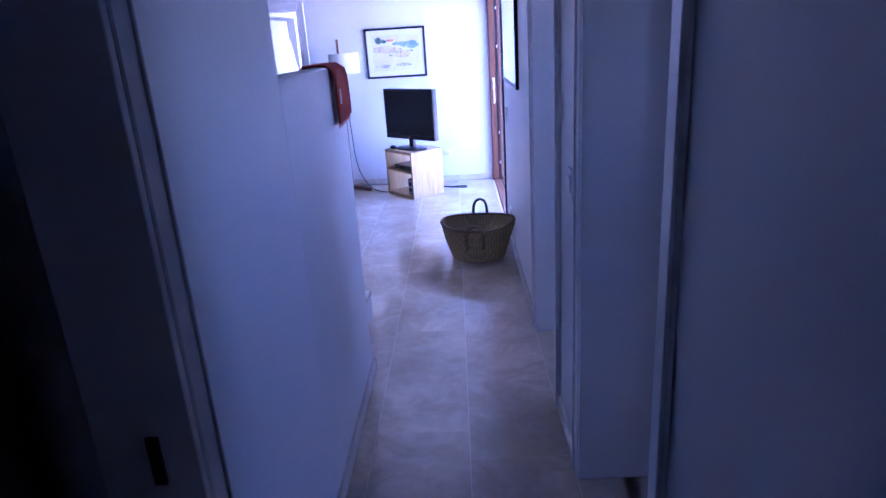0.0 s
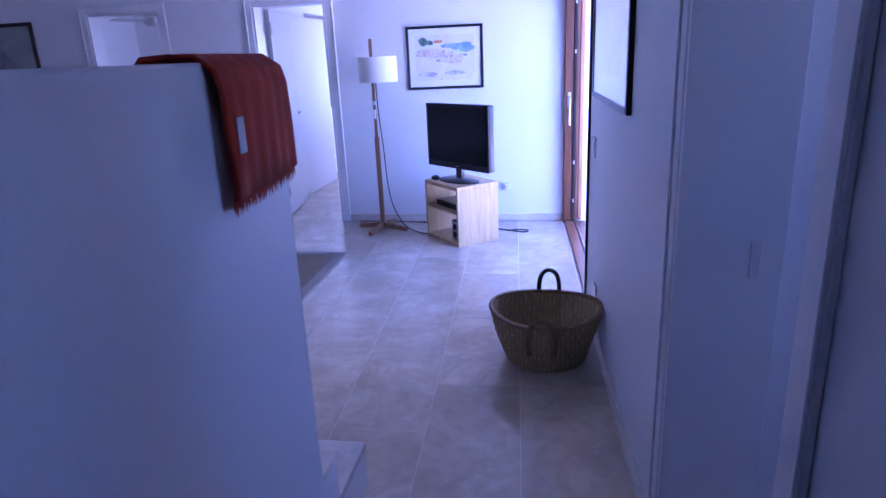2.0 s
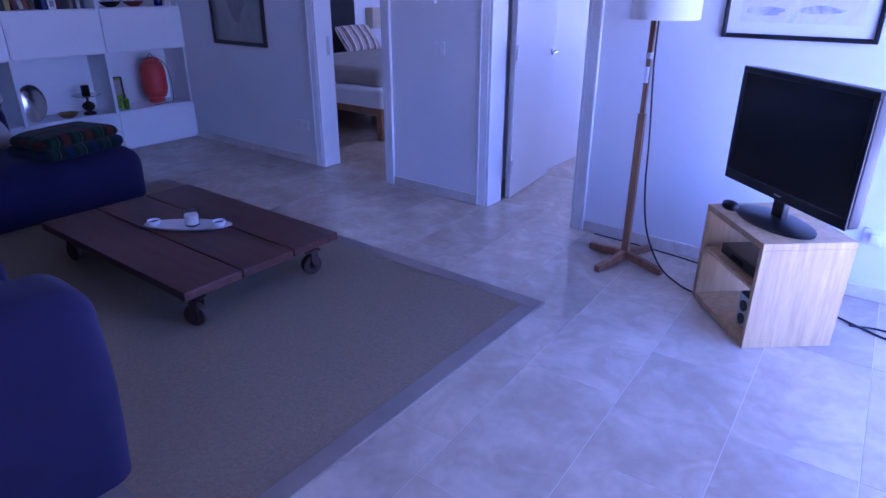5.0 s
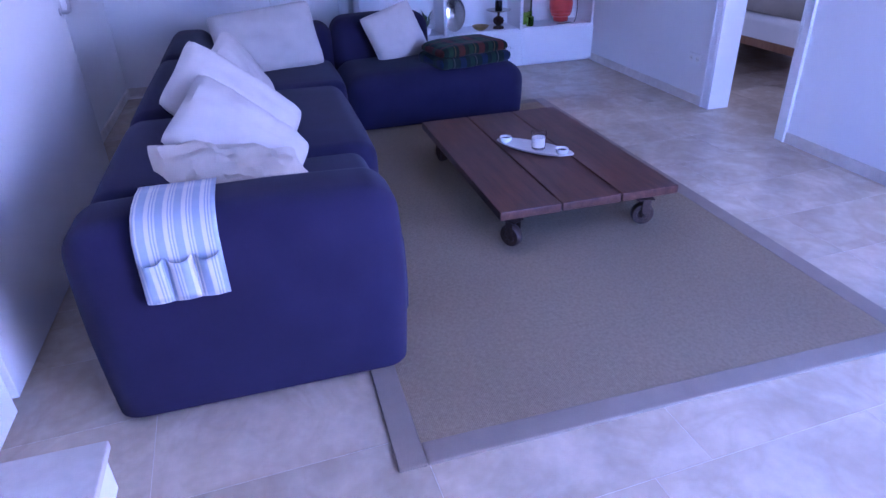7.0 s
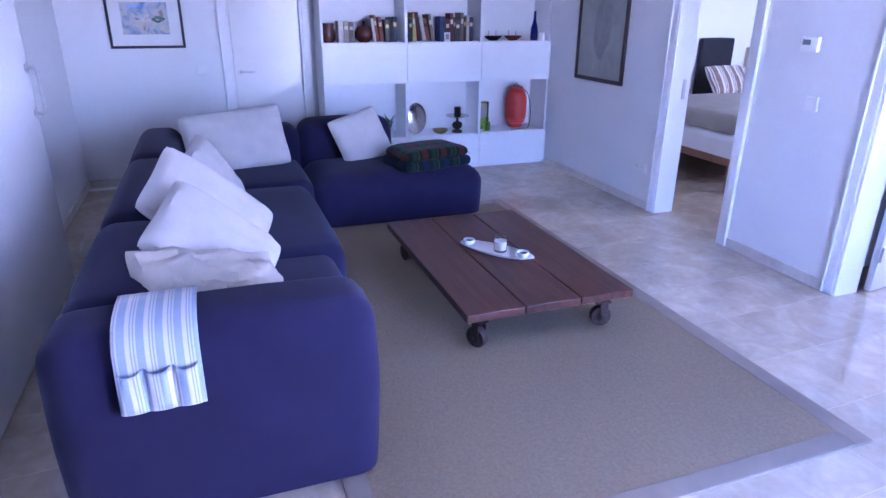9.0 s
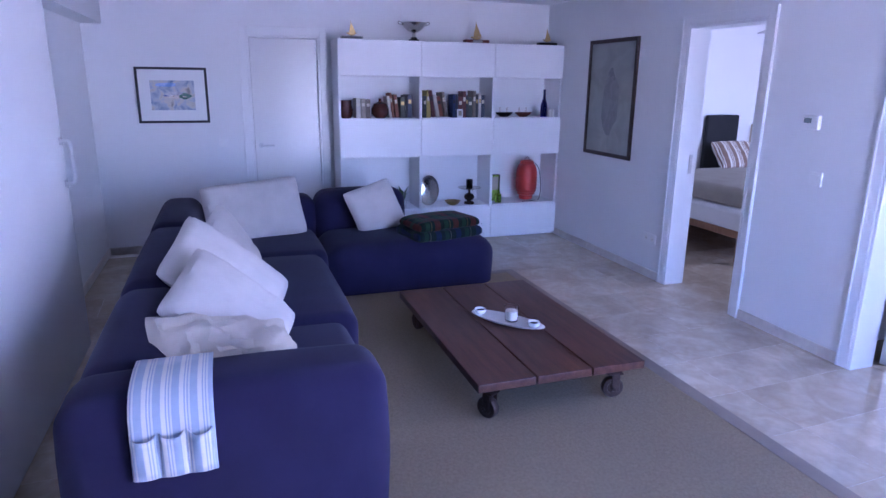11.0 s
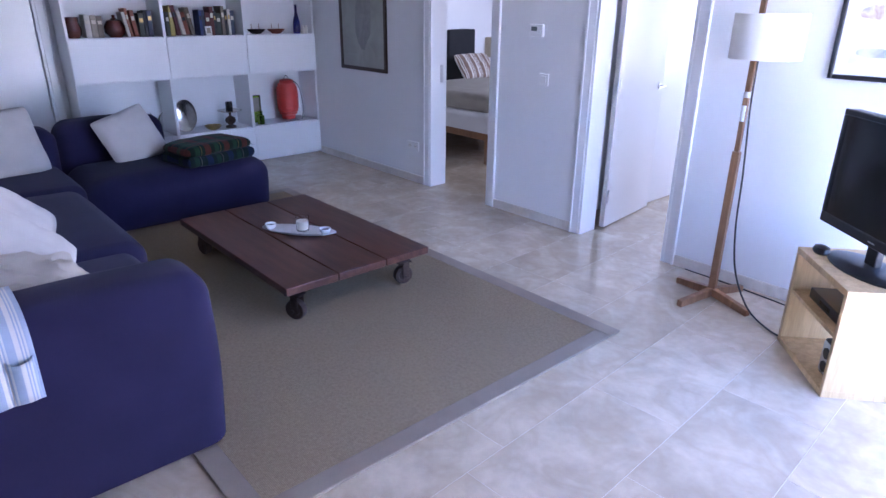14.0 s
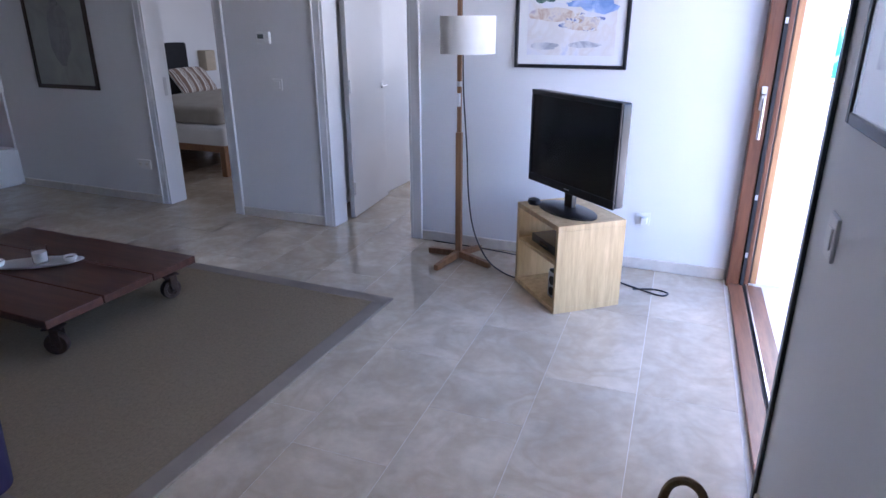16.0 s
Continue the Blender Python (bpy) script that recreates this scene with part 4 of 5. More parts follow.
def cushion(w, h, d, m, at, label, seed, crease=0.012):
    """A scatter cushion: puffed square with pulled corners, seam and creases."""
    rnd = random.Random(seed)
    off = Vector((rnd.uniform(0, 50), rnd.uniform(0, 50), 0))
    bm = bmesh.new()
    k = 22
    grid = {}
    for s in (1, -1):
        for i in range(k + 1):
            for j in range(k + 1):
                u, v = 2 * i / k - 1, 2 * j / k - 1
                if s < 0 and (i in (0, k) or j in (0, k)):
                    grid[s, i, j] = grid[1, i, j]
                    continue
                edge = (1 - abs(u) ** 2.6) * (1 - abs(v) ** 2.6)
                pull = 1 - 0.07 * (u * v) ** 4
                x = w / 2 * u * (1 - 0.06 * (1 - v * v) * abs(u) ** 3) * pull
                y = h / 2 * v * (1 - 0.06 * (1 - u * u) * abs(v) ** 3) * pull
                p = Vector((u * 3, v * 3, s)) + off
                z = s * (d / 2 * max(edge, 0) ** 0.42 + crease * edge ** 0.3 * (noise.noise(p) + 0.6 * noise.noise(p * 2.7 + Vector((7, 0, 0)))))
                grid[s, i, j] = bm.verts.new((x, y, z))
    for s in (1, -1):
        for i in range(k):
            for j in range(k):
                q = [grid[s, i, j], grid[s, i + 1, j], grid[s, i + 1, j + 1], grid[s, i, j + 1]]
                bm.faces.new(q if s > 0 else q[::-1])
    ob = new("cushion", mesh_of("cushion", bm, m, True))
    ob.data.polygons.foreach_set("use_smooth", [True] * len(ob.data.polygons))
    ob.matrix_world = at
    return tagged(ob, label, "cushion", "cushions on the sofa")


def leaning(x, y, z, face, tilt, roll=0):
    """A cushion's pose: face is the way it looks, tilt its lean backwards, roll a turn in its own plane."""
    return pose(x, y, z) @ pose(0, 0, 0, 0, 0, face) @ pose(0, 0, 0, 0, 90 - tilt, 0) @ pose(0, 0, 0, 0, 0, roll)


cushion(0.64, 0.40, 0.16, LINEN, leaning(-0.76, -3.44, 0.545, 44, 46, 66), "crumpled cream linen cushion on the navy sofa", 1, 0.05)
cushion(0.60, 0.46, 0.19, LINENW, leaning(-1.12, -3.42, 0.60, 46, 40, 30), "cream linen cushion leaning on the sofa back", 2, 0.016)
cushion(0.66, 0.46, 0.17, LINENW, leaning(-1.47, -3.43, 0.66, 46, 38, 34), "large white linen cushion leaning on the sofa back", 3)
cushion(0.50, 0.50, 0.16, LINENW, leaning(-2.12, -3.40, 0.64, 74, 28, 10), "white linen cushion behind another on the sofa", 4)
cushion(0.50, 0.80, 0.20, LINENW, leaning(-3.40, -3.22, 0.62, 10, 22, 4), "wide white linen cushion in the sofa corner", 5)
cushion(0.44, 0.46, 0.16, LINENW, leaning(-3.44, -2.24, 0.58, 8, 24, 16), "white linen cushion on the sofa's end section", 6)

# folded tartan blanket
pb = holder("folded_blanket")
for i, (hx, hy) in enumerate(((0.20, 0.30), (0.185, 0.285))):
    bm = bmesh.new()
    add_box(bm, (-hx, -hy, 0.078 * i), (hx, hy, 0.078 * i + 0.082), 0.038, 5)
    bmesh.ops.subdivide_edges(bm, edges=[e for e in bm.edges if e.calc_length() > 0.1], cuts=9, use_grid_fill=True)
    for v in bm.verts:
        sag = 1 - 0.22 * (abs(v.co.y) / hy) ** 4
        v.co.z = 0.078 * i + (v.co.z - 0.078 * i) * (sag if i else 1) + 0.010 * noise.noise(v.co * 7 + Vector((i * 9, 0, 0)))
        v.co.x += 0.016 * noise.noise(v.co * 5 + Vector((3, i * 5, 0)))
        v.co.y += 0.014 * noise.noise(v.co * 6 + Vector((8, i * 5, 2)))
    child(new("fold", mesh_of("fold", bm, (PLAID2, PLAID)[i], True)), pb)
bm = bmesh.new()
for i in range(60):
    for zz in (0.03, 0.10):
        x = -0.18 + 0.36 * i / 59
        a = bm.verts.new((x, 0.285, zz))
        b = bm.verts.new((x + 0.005, 0.285, zz))
        c = bm.verts.new((x + 0.003 + rp.uniform(-.004, .004), 0.325, zz - 0.02))
        bm.faces.new((a, b, c))
child(new("fringe", mesh_of("fringe", bm, PLAID2)), pb)
pb.matrix_world = pose(-3.04, -1.80, 0.412, 0, 0, 14)
thing(pb, "folded dark tartan wool blanket on the sofa", "blanket")


def drape(name, path, width, m, wave=0.004, thick=0.005, n=24, parent=None, hem=0.0, lengthen=None):
    """Cloth laid along a path in its xz plane and spread over y; hem: slant of the last row."""
    p = [Vector((a, 0, b)) for a, b in path]
    bm = bmesh.new()
    rows = []
    for i, c in enumerate(p):
        f = i / (len(p) - 1)
        row = []
        for j in range(n + 1):
            s = j / n
            y = (s - 0.5) * width
            q = Vector((c.x, y, c.z))
            w = wave * math.sin(s * 17 + i * 0.35) + wave * noise.noise(Vector((s * 6, f * 4, 3)))
            d = (p[min(i + 1, len(p) - 1)] - p[max(i - 1, 0)]).normalized()
            q += Vector((-d.z, 0, d.x)) * (thick + abs(w)) * (1 if wave else 0)
            q.z -= hem * s * max(0, f - 0.45) / 0.55
            row.append(bm.verts.new(q))
        rows.append(row)
    for a, b in zip(rows, rows[1:]):
        for j in range(n):
            bm.faces.new((a[j], a[j + 1], b[j + 1], b[j]))
    ob = child(new(name, mesh_of(name, bm, m, True)), parent)
    sol = ob.modifiers.new("thickness", 'SOLIDIFY')
    sol.thickness = thick
    sol.offset = 0
    return ob


# striped arm caddy
cd = holder("arm_caddy")
drape("cloth", [(-0.26, 0.0), (-0.18, 0.006), (-0.10, 0.002), (-0.05, -0.012), (-0.015, -0.04), (0.006, -0.07), (0.016, -0.12), (0.020, -0.18), (0.021, -0.24), (0.019, -0.298)], 0.236, STRIPE, 0.0015, 0.004, 20, cd)
for i in range(3):
    y0, wide = -0.118 + 0.0787 * i, 0.072
    bm = bmesh.new()
    rows = []
    for zi in range(7):
        f = zi / 6
        row = []
        for q in range(13):
            u = q / 12
            belly = max(0.0, math.sin(math.pi * u)) ** 0.6
            lift = 0.012 * abs(2 * u - 1) ** 3 * f + 0.005 * noise.noise(Vector((i * 3.1, u * 4, 0))) * f
            row.append(bm.verts.new((0.0255 + belly * (0.010 + 0.016 * f) + 0.006 * f * noise.noise(Vector((i * 5.0, u * 5, f * 2))),
                                     y0 + wide * u + 0.006 * (1 - f) * (u - 0.5), -0.296 + 0.155 * f + lift)))
        rows.append(row)
    for a, b in zip(rows, rows[1:]):
        for q in range(12):
            bm.faces.new((a[q], a[q + 1], b[q + 1], b[q]))
    po = child(new("pocket", mesh_of("pocket", bm, STRIPE, True)), cd)
    po.modifiers.new("thickness", 'SOLIDIFY').thickness = 0.003
cd.matrix_world = pose(-0.153, -3.60, 0.722) @ Matrix.Diagonal((1, 1, 0.86, 1))
thing(cd, "blue and white striped cloth caddy over the sofa arm", "arm caddy")

# throw over the half wall
tw = holder("throw")
path = [(-0.122, -0.25), (-0.120, -0.10), (-0.114, -0.02), (-0.10, -0.004), (-0.06, -0.003), (-0.02, -0.004), (0.006, -0.024), (0.012, -0.05), (0.013, -0.09), (0.014, -0.15), (0.014, -0.225)]
drape("cloth", path, 0.29, RUST, 0.0025, 0.008, 30, tw, -0.012)
bm = bmesh.new()
for i in range(110):
    s = i / 109
    y = (s - 0.5) * 0.29
    z = -0.225 + 0.012 * s
    for k in range(2):
        dx, dz = rp.uniform(0.0, 0.006), rp.uniform(0.016, 0.034)
        q = y + rp.uniform(-0.004, 0.004)
        a = bm.verts.new((0.020, q - 0.0045, z + 0.006))
        b = bm.verts.new((0.020, q + 0.0045, z + 0.006))
        c = bm.verts.new((0.016 + dx, q + rp.uniform(-0.008, 0.008), z - dz))
        bm.faces.new((a, b, c))
child(new("fringe", mesh_of("fringe", bm, RUST)), tw)
box("label_tag", (0.030, -0.125, -0.15), (0.033, -0.098, -0.09), MATB, 0.001, 1, tw)
tw.matrix_world = pose(1.362, -4.685, 1.543)
thing(tw, "rust red woollen fringed throw over the half wall", "throw")


# ---- coffee table ----
ct = holder("coffee_table")
TX0, TX1, TY0, TY1, TZ = -2.218, -0.786, -2.36, -1.43, 0.245
pw = (TY1 - TY0) / 3
for i in range(3):
    box("plank", (TX0, TY0 + pw * i + 0.004, TZ - 0.042), (TX1, TY0 + pw * (i + 1) - 0.004, TZ), TABLEW, 0.004, 2, ct)
for x in (TX0 + 0.14, TX1 - 0.22):
    box("batten", (x, TY0 + 0.05, TZ - 0.085), (x + 0.08, TY1 - 0.05, TZ - 0.043), TABLEW, 0.004, 2, ct)


def caster(x, y, turn):
    c = Matrix.Translation((x, y, 0)) @ pose(0, 0, 0, 0, 0, turn)
    bm = bmesh.new()
    add_box(bm, (-0.045, -0.035, 0.150), (0.045, 0.035, 0.159), 0.002)
    add_box(bm, (-0.012, -0.034, 0.055), (0.03, -0.028, 0.150), 0.002)
    add_box(bm, (-0.012, 0.028, 0.055), (0.03, 0.034, 0.150), 0.002)
    bmesh.ops.transform(bm, matrix=c, verts=bm.verts)
    child(new("fork", mesh_of("fork", bm, DARKM)), ct)
    w = lathe("wheel", [(0.0, -0.016), (0.03, -0.016), (0.034, -0.02), (0.052, -0.02), (0.056, -0.014), (0.056, 0.014), (0.052, 0.02), (0.034, 0.02), (0.03, 0.016), (0.0, 0.016)], DARKM, 26, ct)
    w.matrix_local = c @ pose(0, 0, 0.069, 90, 0, 0)
    tube("axle", [c @ Vector((0, -0.04, 0.069)), c @ Vector((0, 0.04, 0.069))], 0.008, DARKM, ct, 8, False)


caster(TX1 - 0.10, TY0 + 0.10, 30)
caster(TX1 - 0.10, TY1 - 0.12, 75)
caster(TX0 + 0.12, TY0 + 0.10, 10)
caster(TX0 + 0.12, TY1 - 0.12, 50)
tagged(ct, "low red-brown plank coffee table on iron casters", "coffee table")

TRAYM = mat("pale_pewter", (0.72, 0.72, 0.72), 0.32, metal=0.6, vary=0.05, scale=20, bump=0.02)
ty = holder("tray")
lathe("dish", [(0.0, 0.003), (0.8, 0.003), (0.92, 0.012), (1.0, 0.018), (0.99, 0.021), (0.9, 0.014), (0.78, 0.007), (0.0, 0.006)], TRAYM, 40, ty, (0, 0, 0), 0.245, 0.082)
ty.matrix_world = pose(-1.492, -1.888, TZ, 0, 0, 36.4)
thing(ty, "long oval pale metal tray on the coffee table", "tray")
cg = holder("candle_glass")
lathe("glass", [(0.034, 0), (0.038, 0.003), (0.042, 0.095), (0.040, 0.095), (0.036, 0.012), (0.0, 0.01)], CLEARG, 28, cg)
lathe("wax", [(0.035, 0.0125), (0.038, 0.065), (0.0, 0.063)], WAX, 24, cg)
cg.matrix_world = pose(-1.485, -1.865, TZ + 0.0075)
thing(cg, "white candle in a clear glass on the tray", "candle")
for x, y in ((-1.645, -2.0), (-1.352, -1.785)):
    cu = holder("tea_cup")
    lathe("cup", [(0.018, 0), (0.032, 0.012), (0.036, 0.034), (0.033, 0.034), (0.026, 0.02), (0.0, 0.018)], CERAM, 24, cu)
    lathe("content", [(0.028, 0.0235), (0.0, 0.0255)], COFFEE, 20, cu)
    cu.matrix_world = pose(x, y, TZ + 0.0075)
    thing(cu, "small white ceramic candle cup on the tray", "cup", "cups on the tray")

# ---- rug ----
rg = holder("rug")
RX0, RX1, RY0, RY1 = -3.20, 0.305, -3.085, -1.06
box("field", (RX0 + 0.09, RY0 + 0.09, 0.0), (RX1 - 0.09, RY1 - 0.09, 0.0115), RUG, 0.0, 1, rg)
for lo, hi in (((RX0, RY0, 0), (RX1, RY0 + 0.09, 0.013)), ((RX0, RY1 - 0.09, 0), (RX1, RY1, 0.013)), ((RX0, RY0 + 0.0905, 0), (RX0 + 0.09, RY1 - 0.0905, 0.013)), ((RX1 - 0.09, RY0 + 0.0905, 0), (RX1, RY1 - 0.0905, 0.013))):
    box("border", lo, hi, RUGB, 0.005, 2, rg)
tagged(rg, "brown sisal rug with a woven cotton border", "rug")


# ---- TV corner ----
M45 = pose(1.19, -0.568, 0, 0, 0, -49)
MTV = pose(1.185, -0.575, 0, 0, 0, -41)
ts = holder("tv_stand", M45)
W2, D2, HS = 0.258, 0.205, 0.505
box("top", (-W2, -D2, HS - 0.03), (W2, D2, HS), PINE, 0.002, 1, ts)
box("base", (-W2, -D2, 0.0), (W2, D2, 0.03), PINE, 0.002, 1, ts)
for x in (-W2, W2 - 0.024):
    box("side", (x, -D2, 0.0305), (x + 0.024, D2, HS - 0.0305), PINE, 0.002, 1, ts)
box("shelf", (-W2 + 0.0245, -D2 + 0.01, 0.27), (W2 - 0.0245, D2, 0.29), PINE, 0.002, 1, ts)
tagged(ts, "pale pine cube television stand with a shelf", "tv stand")
tv = holder("television", MTV @ pose(0.0, 0.0, HS))
lathe("foot", [(0.0, 0.0), (1.0, 0.0), (1.0, 0.008), (0.9, 0.014), (0.25, 0.022), (0, 0.024)], BLACKP, 40, tv, (0, -0.01, 0), 0.22, 0.12)
box("neck", (-0.035, -0.01, 0.02), (0.035, 0.025, 0.13), BLACKP, 0.006, 2, tv)
box("housing", (-0.385, -0.012, 0.105), (0.385, 0.05, 0.638), BLACKP, 0.012, 3, tv)
boxes("bezel", [((-0.387, -0.024, 0.612), (0.387, -0.011, 0.64)), ((-0.387, -0.024, 0.103), (0.387, -0.011, 0.15)), ((-0.387, -0.024, 0.15), (-0.362, -0.011, 0.612)), ((0.362, -0.024, 0.15), (0.387, -0.011, 0.612))], BLACKP, 0.004, tv)
box("screen", (-0.362, -0.018, 0.15), (0.362, -0.0125, 0.612), SCREEN, 0, 1, tv)
box("badge", (-0.022, -0.0255, 0.122), (0.022, -0.0242, 0.128), CHROME, 0, 1, tv)
tagged(tv, "black flat television switched off on the pine stand", "television")
mo = lathe("puck", [(0.0, 0), (0.035, 0.0), (0.042, 0.01), (0.036, 0.028), (0.015, 0.036), (0, 0.037)], BLACKP, 24, None, (0, 0, 0), 1.2, 0.85)
mo.matrix_world = M45 @ pose(-0.19, -0.13, HS)
thing(mo, "small black rounded remote sensor beside the television", "remote sensor")
dv = holder("set_top_box", M45 @ pose(0.0, -0.02, 0.29))
box("case", (-0.16, -0.13, 0.0), (0.17, 0.10, 0.05), BLACKP, 0.004, 2, dv)
box("display", (-0.05, -0.1315, 0.016), (0.05, -0.1302, 0.034), SCREEN, 0, 1, dv)
thing(dv, "flat black set-top box on the stand's shelf", "set-top box")
rd = holder("radio", M45 @ pose(0.12, -0.05, 0.03))
box("case", (-0.045, -0.10, 0.0), (0.06, 0.08, 0.17), BLACKP, 0.01, 3, rd)
box("front", (-0.04, -0.104, 0.012), (0.055, -0.0985, 0.16), CHROME, 0.003, 1, rd)
for z in (0.05, 0.115):
    tube("speaker", [(0.008, -0.105, z), (0.008, -0.11, z)], 0.026, BLACKP, rd, 18, False)
thing(rd, "small silver and black radio in the stand", "radio")

# ---- floor lamp ----
fl = holder("floor_lamp")
LX, LY = 0.412, -0.31
for a in (-15, 75, 165, 255):
    bm = bmesh.new()
    add_box(bm, (0.0, -0.017, 0.0), (0.25, 0.017, 0.05), 0.003)
    for v in bm.verts:
        v.co.z = v.co.z * (1 - 0.25 * v.co.x / 0.25) + 0.022 * (1 - (v.co.x / 0.25))
    bmesh.ops.transform(bm, matrix=pose(LX, LY, 0, 0, 0, a), verts=bm.verts)
    child(new("leg", mesh_of("leg", bm, OAK)), fl)
box("pole", (LX - 0.02, LY - 0.017, 0.04), (LX + 0.02, LY + 0.017, 0.86), OAK, 0.004, 2, fl)
box("pole", (LX - 0.013, LY - 0.012, 0.86), (LX + 0.013, LY + 0.012, 1.695), OAK, 0.003, 2, fl)
tube("clamp", [(LX, LY, 1.14), (LX, LY, 1.17)], 0.02, CHROME, fl, 14, False)
tube("clamp", [(LX, LY - 0.012, 1.02), (LX, LY - 0.012, 1.10)], 0.012, WHITEP, fl, 10, False)
SX, SY = LX + 0.062, LY - 0.03
sh = lathe("shade", [(0.165, 1.335), (0.165, 1.545), (0.161, 1.545), (0.161, 1.335), (0.165, 1.335)], SHADE, 48, fl, (SX, SY, 0))
tube("shade_ring", [(SX + 0.16 * math.cos(a * math.pi / 12), SY + 0.16 * math.sin(a * math.pi / 12), 1.54) for a in range(25)], 0.003, CHROME, fl, 6)
tube("arm", [(LX, LY, 1.54), (SX + 0.16, SY, 1.54)], 0.004, CHROME, fl, 6, False)
lathe("bulb", [(0.012, 1.54), (0.014, 1.50), (0.03, 1.45), (0.028, 1.42), (0.0, 1.405)], CERAM, 18, fl, (SX, SY, 0))
tube("cable", [(LX + 0.03, LY - 0.02, 1.33), (LX + 0.035, LY - 0.02, 1.10), (LX + 0.06, LY - 0.02, 0.75), (LX + 0.075, LY - 0.02, 0.45), (LX + 0.12, LY - 0.03, 0.22), (LX + 0.22, LY - 0.06, 0.06), (LX + 0.34, LY - 0.12, 0.012), (LX + 0.47, LY - 0.17, 0.006), (LX + 0.60, LY - 0.10, 0.006)], 0.005, BLACKP, fl)
tagged(fl, "oak floor lamp with a cream drum shade", "floor lamp")
cb = tube("cable_loop", [(1.42, -0.28, 0.006), (1.58, -0.36, 0.006), (1.72, -0.42, 0.006), (1.76, -0.37, 0.006), (1.68, -0.34, 0.006), (1.56, -0.38, 0.006)], 0.005, BLACKP)
thing(cb, "loop of black cable on the floor behind the stand", "cable")
cb = tube("wall_cable", [(0.10, -0.03, 0.006), (0.45, -0.05, 0.006), (0.80, -0.10, 0.006), (1.05, -0.22, 0.006)], 0.004, BLACKP)
thing(cb, "black cable along the skirting", "cable")

# ---- basket ----
bk = holder("straw_basket")
prof, seg, n = [], 40, 15
bm = bmesh.new()
rings = []
levels = [(f / n, 1) for f in range(n + 1)] + [(1 - f / n, 0) for f in range(n + 1)]
for f, outer in levels:
    rr = 0.195 + 0.085 * f ** 0.8 + (0.0 if outer else -0.014)
    z = (0.295 * f if outer else max(0.012, 0.295 * f))
    ring = []
    for i in range(seg):
        a = 2 * math.pi * i / seg
        braid = 0.004 * math.sin(f * n * math.pi * 2 + 0.6) + 0.0035 * math.sin(a * 40 + f * n * 3)
        r2 = rr + braid + 0.008 * noise.noise(Vector((math.cos(a), math.sin(a), f * 1.5)))
        ring.append(bm.verts.new((r2 * 1.02 * math.cos(a), r2 * 0.94 * math.sin(a), z + f * 0.012 * math.cos(2 * a))))
    rings.append(ring)
for a, b in zip(rings, rings[1:]):
    for i in range(seg):
        j = (i + 1) % seg
        bm.faces.new((a[i], a[j], b[j], b[i]))
bm.faces.new(rings[0][::-1])
bm.faces.new(rings[-1])
child(new("body", mesh_of("body", bm, STRAW, True)), bk)
tube("rim", [(0.280 * math.cos(a * math.pi / 16), 0.256 * math.sin(a * math.pi / 16), 0.296 + 0.012 * math.cos(a * math.pi / 8)) for a in range(33)], 0.012, STRAPM, bk, 8)
tube("handle", [(-0.05, 0.255, 0.20), (-0.055, 0.262, 0.31), (-0.04, 0.268, 0.385), (0.0, 0.27, 0.412), (0.04, 0.268, 0.385), (0.055, 0.262, 0.31), (0.05, 0.255, 0.20)], 0.0125, STRAPM, bk)
tube("handle", [(-0.06, -0.262, 0.14), (-0.064, -0.272, 0.24), (-0.048, -0.266, 0.305), (0.0, -0.258, 0.328), (0.048, -0.266, 0.305), (0.064, -0.272, 0.24), (0.06, -0.262, 0.14)], 0.0125, STRAPM, bk)
bk.matrix_world = pose(1.915, -2.79, 0, 0, 0, -4) @ Matrix.Diagonal((1, 1, 0.93, 1))
thing(bk, "brown woven straw basket with two handles on the floor", "basket")


# ---- small fittings ----
def wall_plate(name, at, w, h, label, kind_of, face):
    """A plate in the xz plane facing -y, turned by face."""
    ob = holder(name)
    box("plate", (-w / 2, -0.010, -h / 2), (w / 2, 0, h / 2), WHITEP, 0.003, 2, ob)
    for i in range(max(1, round(w / h))):
        c = (i + 0.5) * h - w / 2 if w > h * 1.4 else 0
        if kind_of == "switch":
            box("rocker", (c - 0.026, -0.015, -0.028), (c + 0.026, -0.0095, 0.028), WHITEP, 0.002, 1, ob)
        else:
            tube("socket", [(c, -0.0112, 0), (c, -0.0098, 0)], 0.021, SHADE, ob, 20, False)
            for q in (-0.0095, 0.0095):
                tube("pin_hole", [(c + q, -0.012, 0), (c + q, -0.011, 0)], 0.003, BLACKP, ob, 8, False)
    ob.matrix_world = pose(*at, 0, 0, face)
    return thing(ob, label, kind_of, kind_of + " plates")


wall_plate("light_switch", (-1.185, 0, 1.07), 0.085, 0.085, "white plastic light switch on the wall", "switch", 0)
wall_plate("light_switch", (XW, -3.42, 1.04), 0.085, 0.085, "white plastic light switch on the wall", "switch", 90)
sw1 = wall_plate("light_switch", (XE, -5.22, 1.10), 0.085, 0.11, "white plastic light switch in the hall", "switch", -90)
sw2 = wall_plate("light_switch", (XE, -2.30, 1.02), 0.085, 0.11, "white plastic light switch near the garden door", "switch", -90)
wall_plate("wall_socket", (-2.70, 0, 0.34), 0.16, 0.08, "white double wall socket", "socket", 0)
wall_plate("wall_socket", (1.545, 0, 0.335), 0.085, 0.085, "white wall socket behind the stand", "socket", 0)
sw3 = wall_plate("wall_socket", (XE, -2.50, 0.22), 0.085, 0.15, "white wall socket behind the basket", "socket", -90)
pg = holder("plug")
box("body", (-0.02, -0.05, -0.02), (0.02, -0.012, 0.02), WHITEP, 0.006, 2, pg)
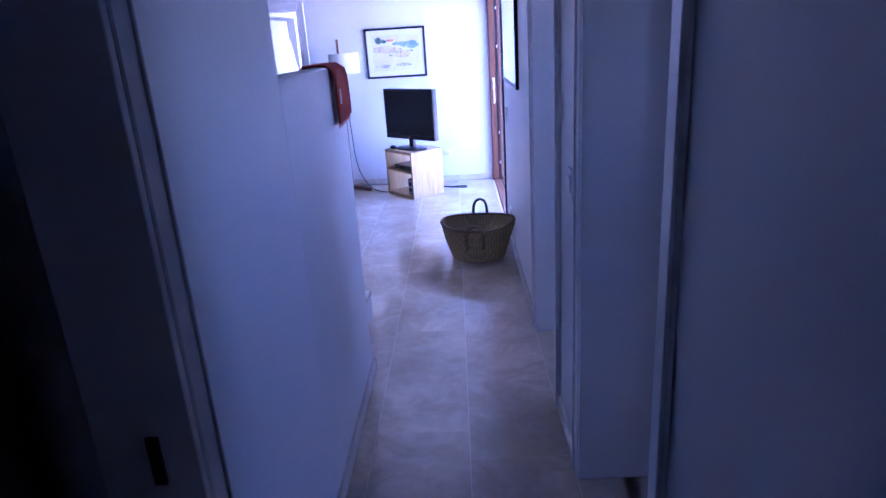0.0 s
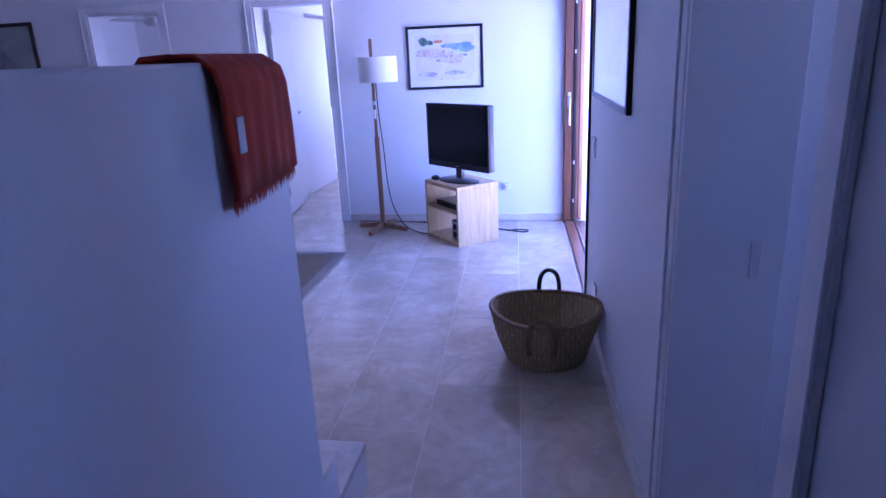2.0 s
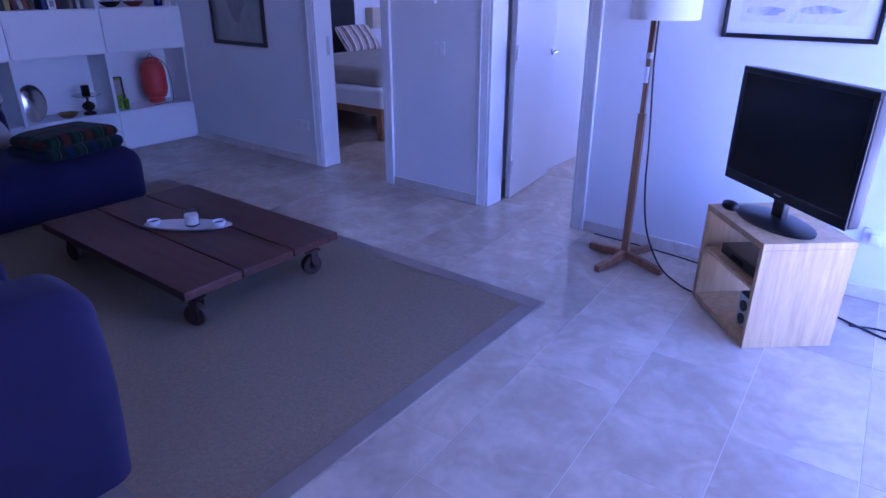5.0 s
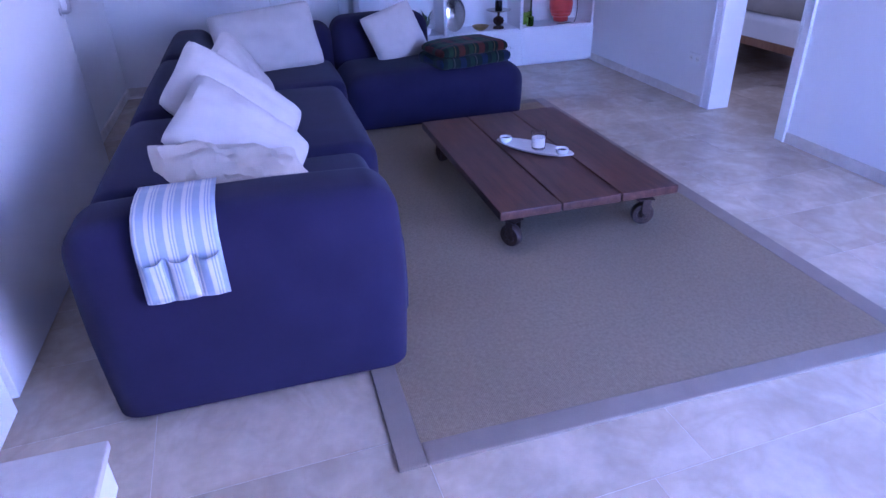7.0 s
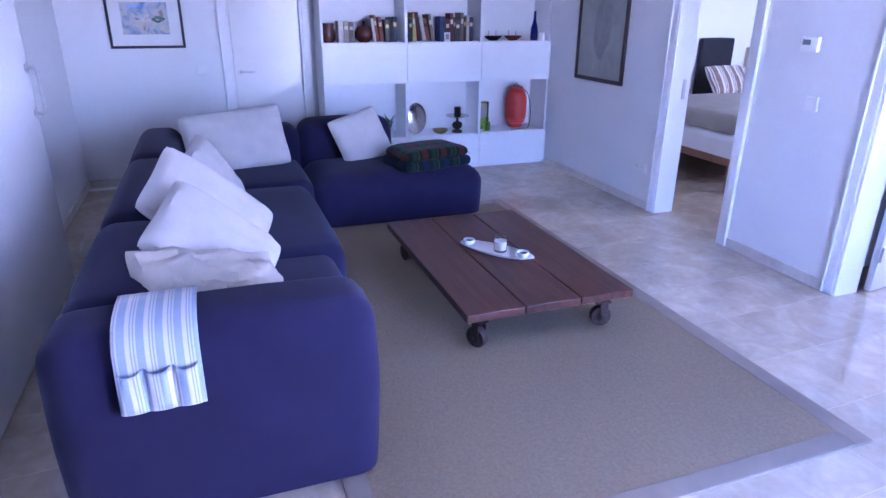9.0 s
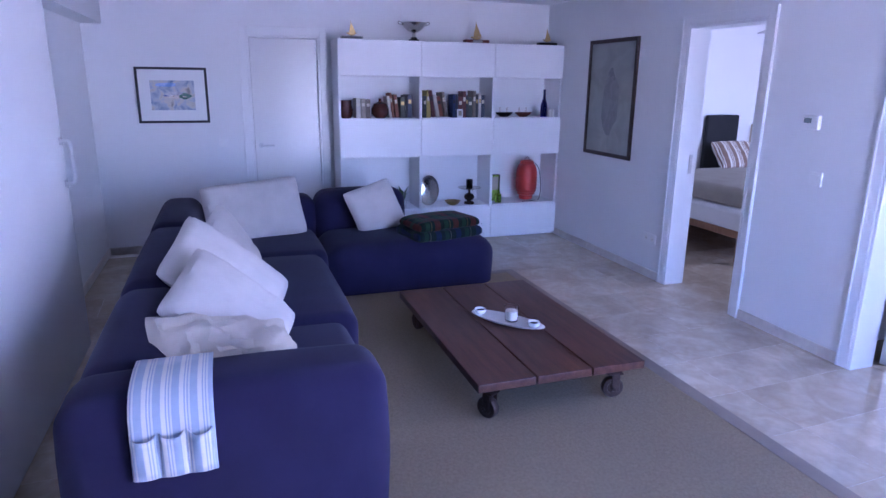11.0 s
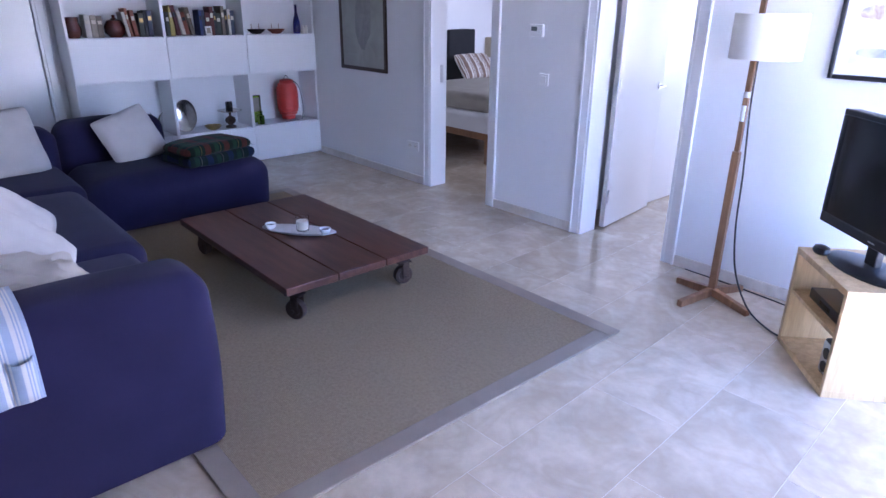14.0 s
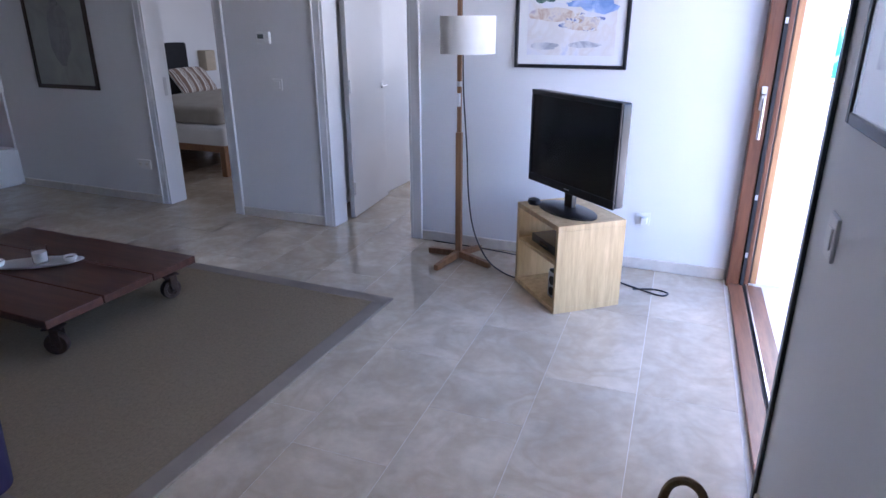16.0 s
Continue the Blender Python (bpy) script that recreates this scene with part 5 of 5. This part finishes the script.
pg.matrix_world = pose(1.555, 0, 0.335)
thing(pg, "white plug in the wall socket", "plug")
LCD = mat("grey_display", (0.16, 0.18, 0.17), 0.25, vary=0.1, bump=0)
th = holder("thermostat")
box("case", (-0.06, -0.028, -0.042), (0.06, 0, 0.042), WHITEP, 0.005, 2, th)
box("display", (-0.042, -0.0295, -0.004), (0.012, -0.0278, 0.026), LCD, 0.001, 1, th)
box("button", (0.018, -0.030, -0.02), (0.045, -0.0278, 0.0), TRIM, 0.002, 1, th)
th.matrix_world = pose(-1.27, 0, 1.405)
thing(th, "white room thermostat with a small grey display", "thermostat")


def fan(m, label):
    ob = holder("ceiling_fan")
    lathe("motor", [(0.0, -0.10), (0.06, -0.10), (0.10, -0.06), (0.10, 0.0), (0.05, 0.03), (0.0, 0.03)], CHROME, 24, ob)
    tube("rod", [(0, 0, 0.02), (0, 0, 0.29)], 0.014, CHROME, ob, 10, False)
    for i in range(3):
        bm = bmesh.new()
        add_box(bm, (0.10, -0.06, -0.045), (0.58, 0.06, -0.037), 0.003)
        bmesh.ops.transform(bm, matrix=pose(0, 0, 0, 0, 0, 120 * i + 15) @ pose(0, 0, 0, 9), verts=bm.verts)
        child(new("blade", mesh_of("blade", bm, CHROME)), ob)
    ob.matrix_world = m
    return tagged(ob, label, "ceiling fan", "ceiling fans")


fan(pose(-1.02, -2.30, H - 0.29), "grey three-bladed ceiling fan at rest")
fan(pose(-3.0, 1.9, H - 0.29), "grey ceiling fan at rest in the bedroom")

# ---- bedroom ----
bd = holder("bed")
for x, y in ((-2.72, 0.99), (-2.72, 2.70), (-4.45, 0.99), (-4.45, 2.70)):
    box("leg", (x - 0.035, y - 0.0, 0.0), (x + 0.035, y + 0.07, 0.26), OAK, 0.004, 2, bd)
box("rail", (-4.60, 0.96, 0.26), (-2.66, 2.80, 0.33), OAK, 0.005, 2, bd)
soft("mattress", (-4.56, 0.96, 0.33), (-2.66, 2.80, 0.52), 0.05, BEDL, bd, 0.008)
tagged(bd, "oak bed with a white mattress", "bed")
soft_roll = holder("rolled_bedspread")
soft("roll", (-4.2, 1.02, 0.53), (-2.75, 2.74, 0.70), 0.07, BEDT, soft_roll, 0.02)
thing(soft_roll, "taupe quilt folded over the bed", "quilt")
hb = holder("headboard")
soft("panel", (-4.64, 2.12, 0.60), (-4.58, 2.60, 1.27), 0.02, BLACKC, hb, 0.006)
box("support", (-4.645, 2.25, 0.0), (-4.60, 2.45, 0.61), BLACKC, 0.003, 1, hb)
thing(hb, "black upholstered headboard panel on the wall", "headboard")
cushion(0.40, 0.60, 0.15, STRIPEB, leaning(-4.20, 2.25, 0.83, 0, 40, 0), "brown striped pillow on the bed", 11)
bl = holder("wall_lamp")
box("shade", (-4.64, 2.84, 0.90), (-4.50, 3.02, 1.16), BEIGE, 0.01, 2, bl)
thing(bl, "square beige fabric wall lamp", "wall lamp")

# the hall, its walls and the slabs run a little askew to the living room
HALL = Matrix.Translation((XE, -4.3, 0)) @ pose(0, 0, 0, 0, 0, 2.6) @ Matrix.Translation((-XE, 4.3, 0))
for ob in (wall_east, wall_hall, half_wall, f4, f5, f6, leaf2, sd, base_hall, hall_pic, sw1, sw2, sw3, tw):
    ob.matrix_world = HALL @ ob.matrix_basis

# ---- floor slabs ----
fx = [1.445 + 0.4045 * k for k in range(-15, 3)]
fl_rng = random.Random(12)
slabs = {}


def slab_mesh(w, d):
    key = (round(w, 3), round(d, 3))
    if key not in slabs:
        b = bmesh.new()
        add_box(b, (0.0008, 0.0008, -0.005), (w - 0.0008, d - 0.0008, 0.0), 0.0)
        for v in b.verts:
            if v.co.z > -0.001:
                v.co.x += 0.0005 if v.co.x < w / 2 else -0.0005
                v.co.y += 0.0005 if v.co.y < d / 2 else -0.0005
        slabs[key] = mesh_of("slab", b, STONE)
    return slabs[key]


for x in fx:
    y = -8.5 + fl_rng.choice([0.0, 0.2, 0.4, 0.6])
    while y < 3.9:
        d = fl_rng.choice([0.6, 0.8, 0.8, 1.0])
        w = min(0.4045, (XE - x) if -2.02 < y + d and y < 0 else (XE + 0.2 - x))
        if w > 0.05 and y + d < 4.14:
            s = new("slab", slab_mesh(w, d))
            s.matrix_world = HALL @ Matrix.Translation((x, y, 0))
            s.parent = floor
        y += d
for y in (-6.4, -5.6, -4.8, -4.0):
    for k in range(5):
        s = new("slab", slab_mesh(0.4045, 0.8))
        s.location = (XE + 0.205 + 0.4045 * k, y - 0.8, 0)
        s.parent = floor
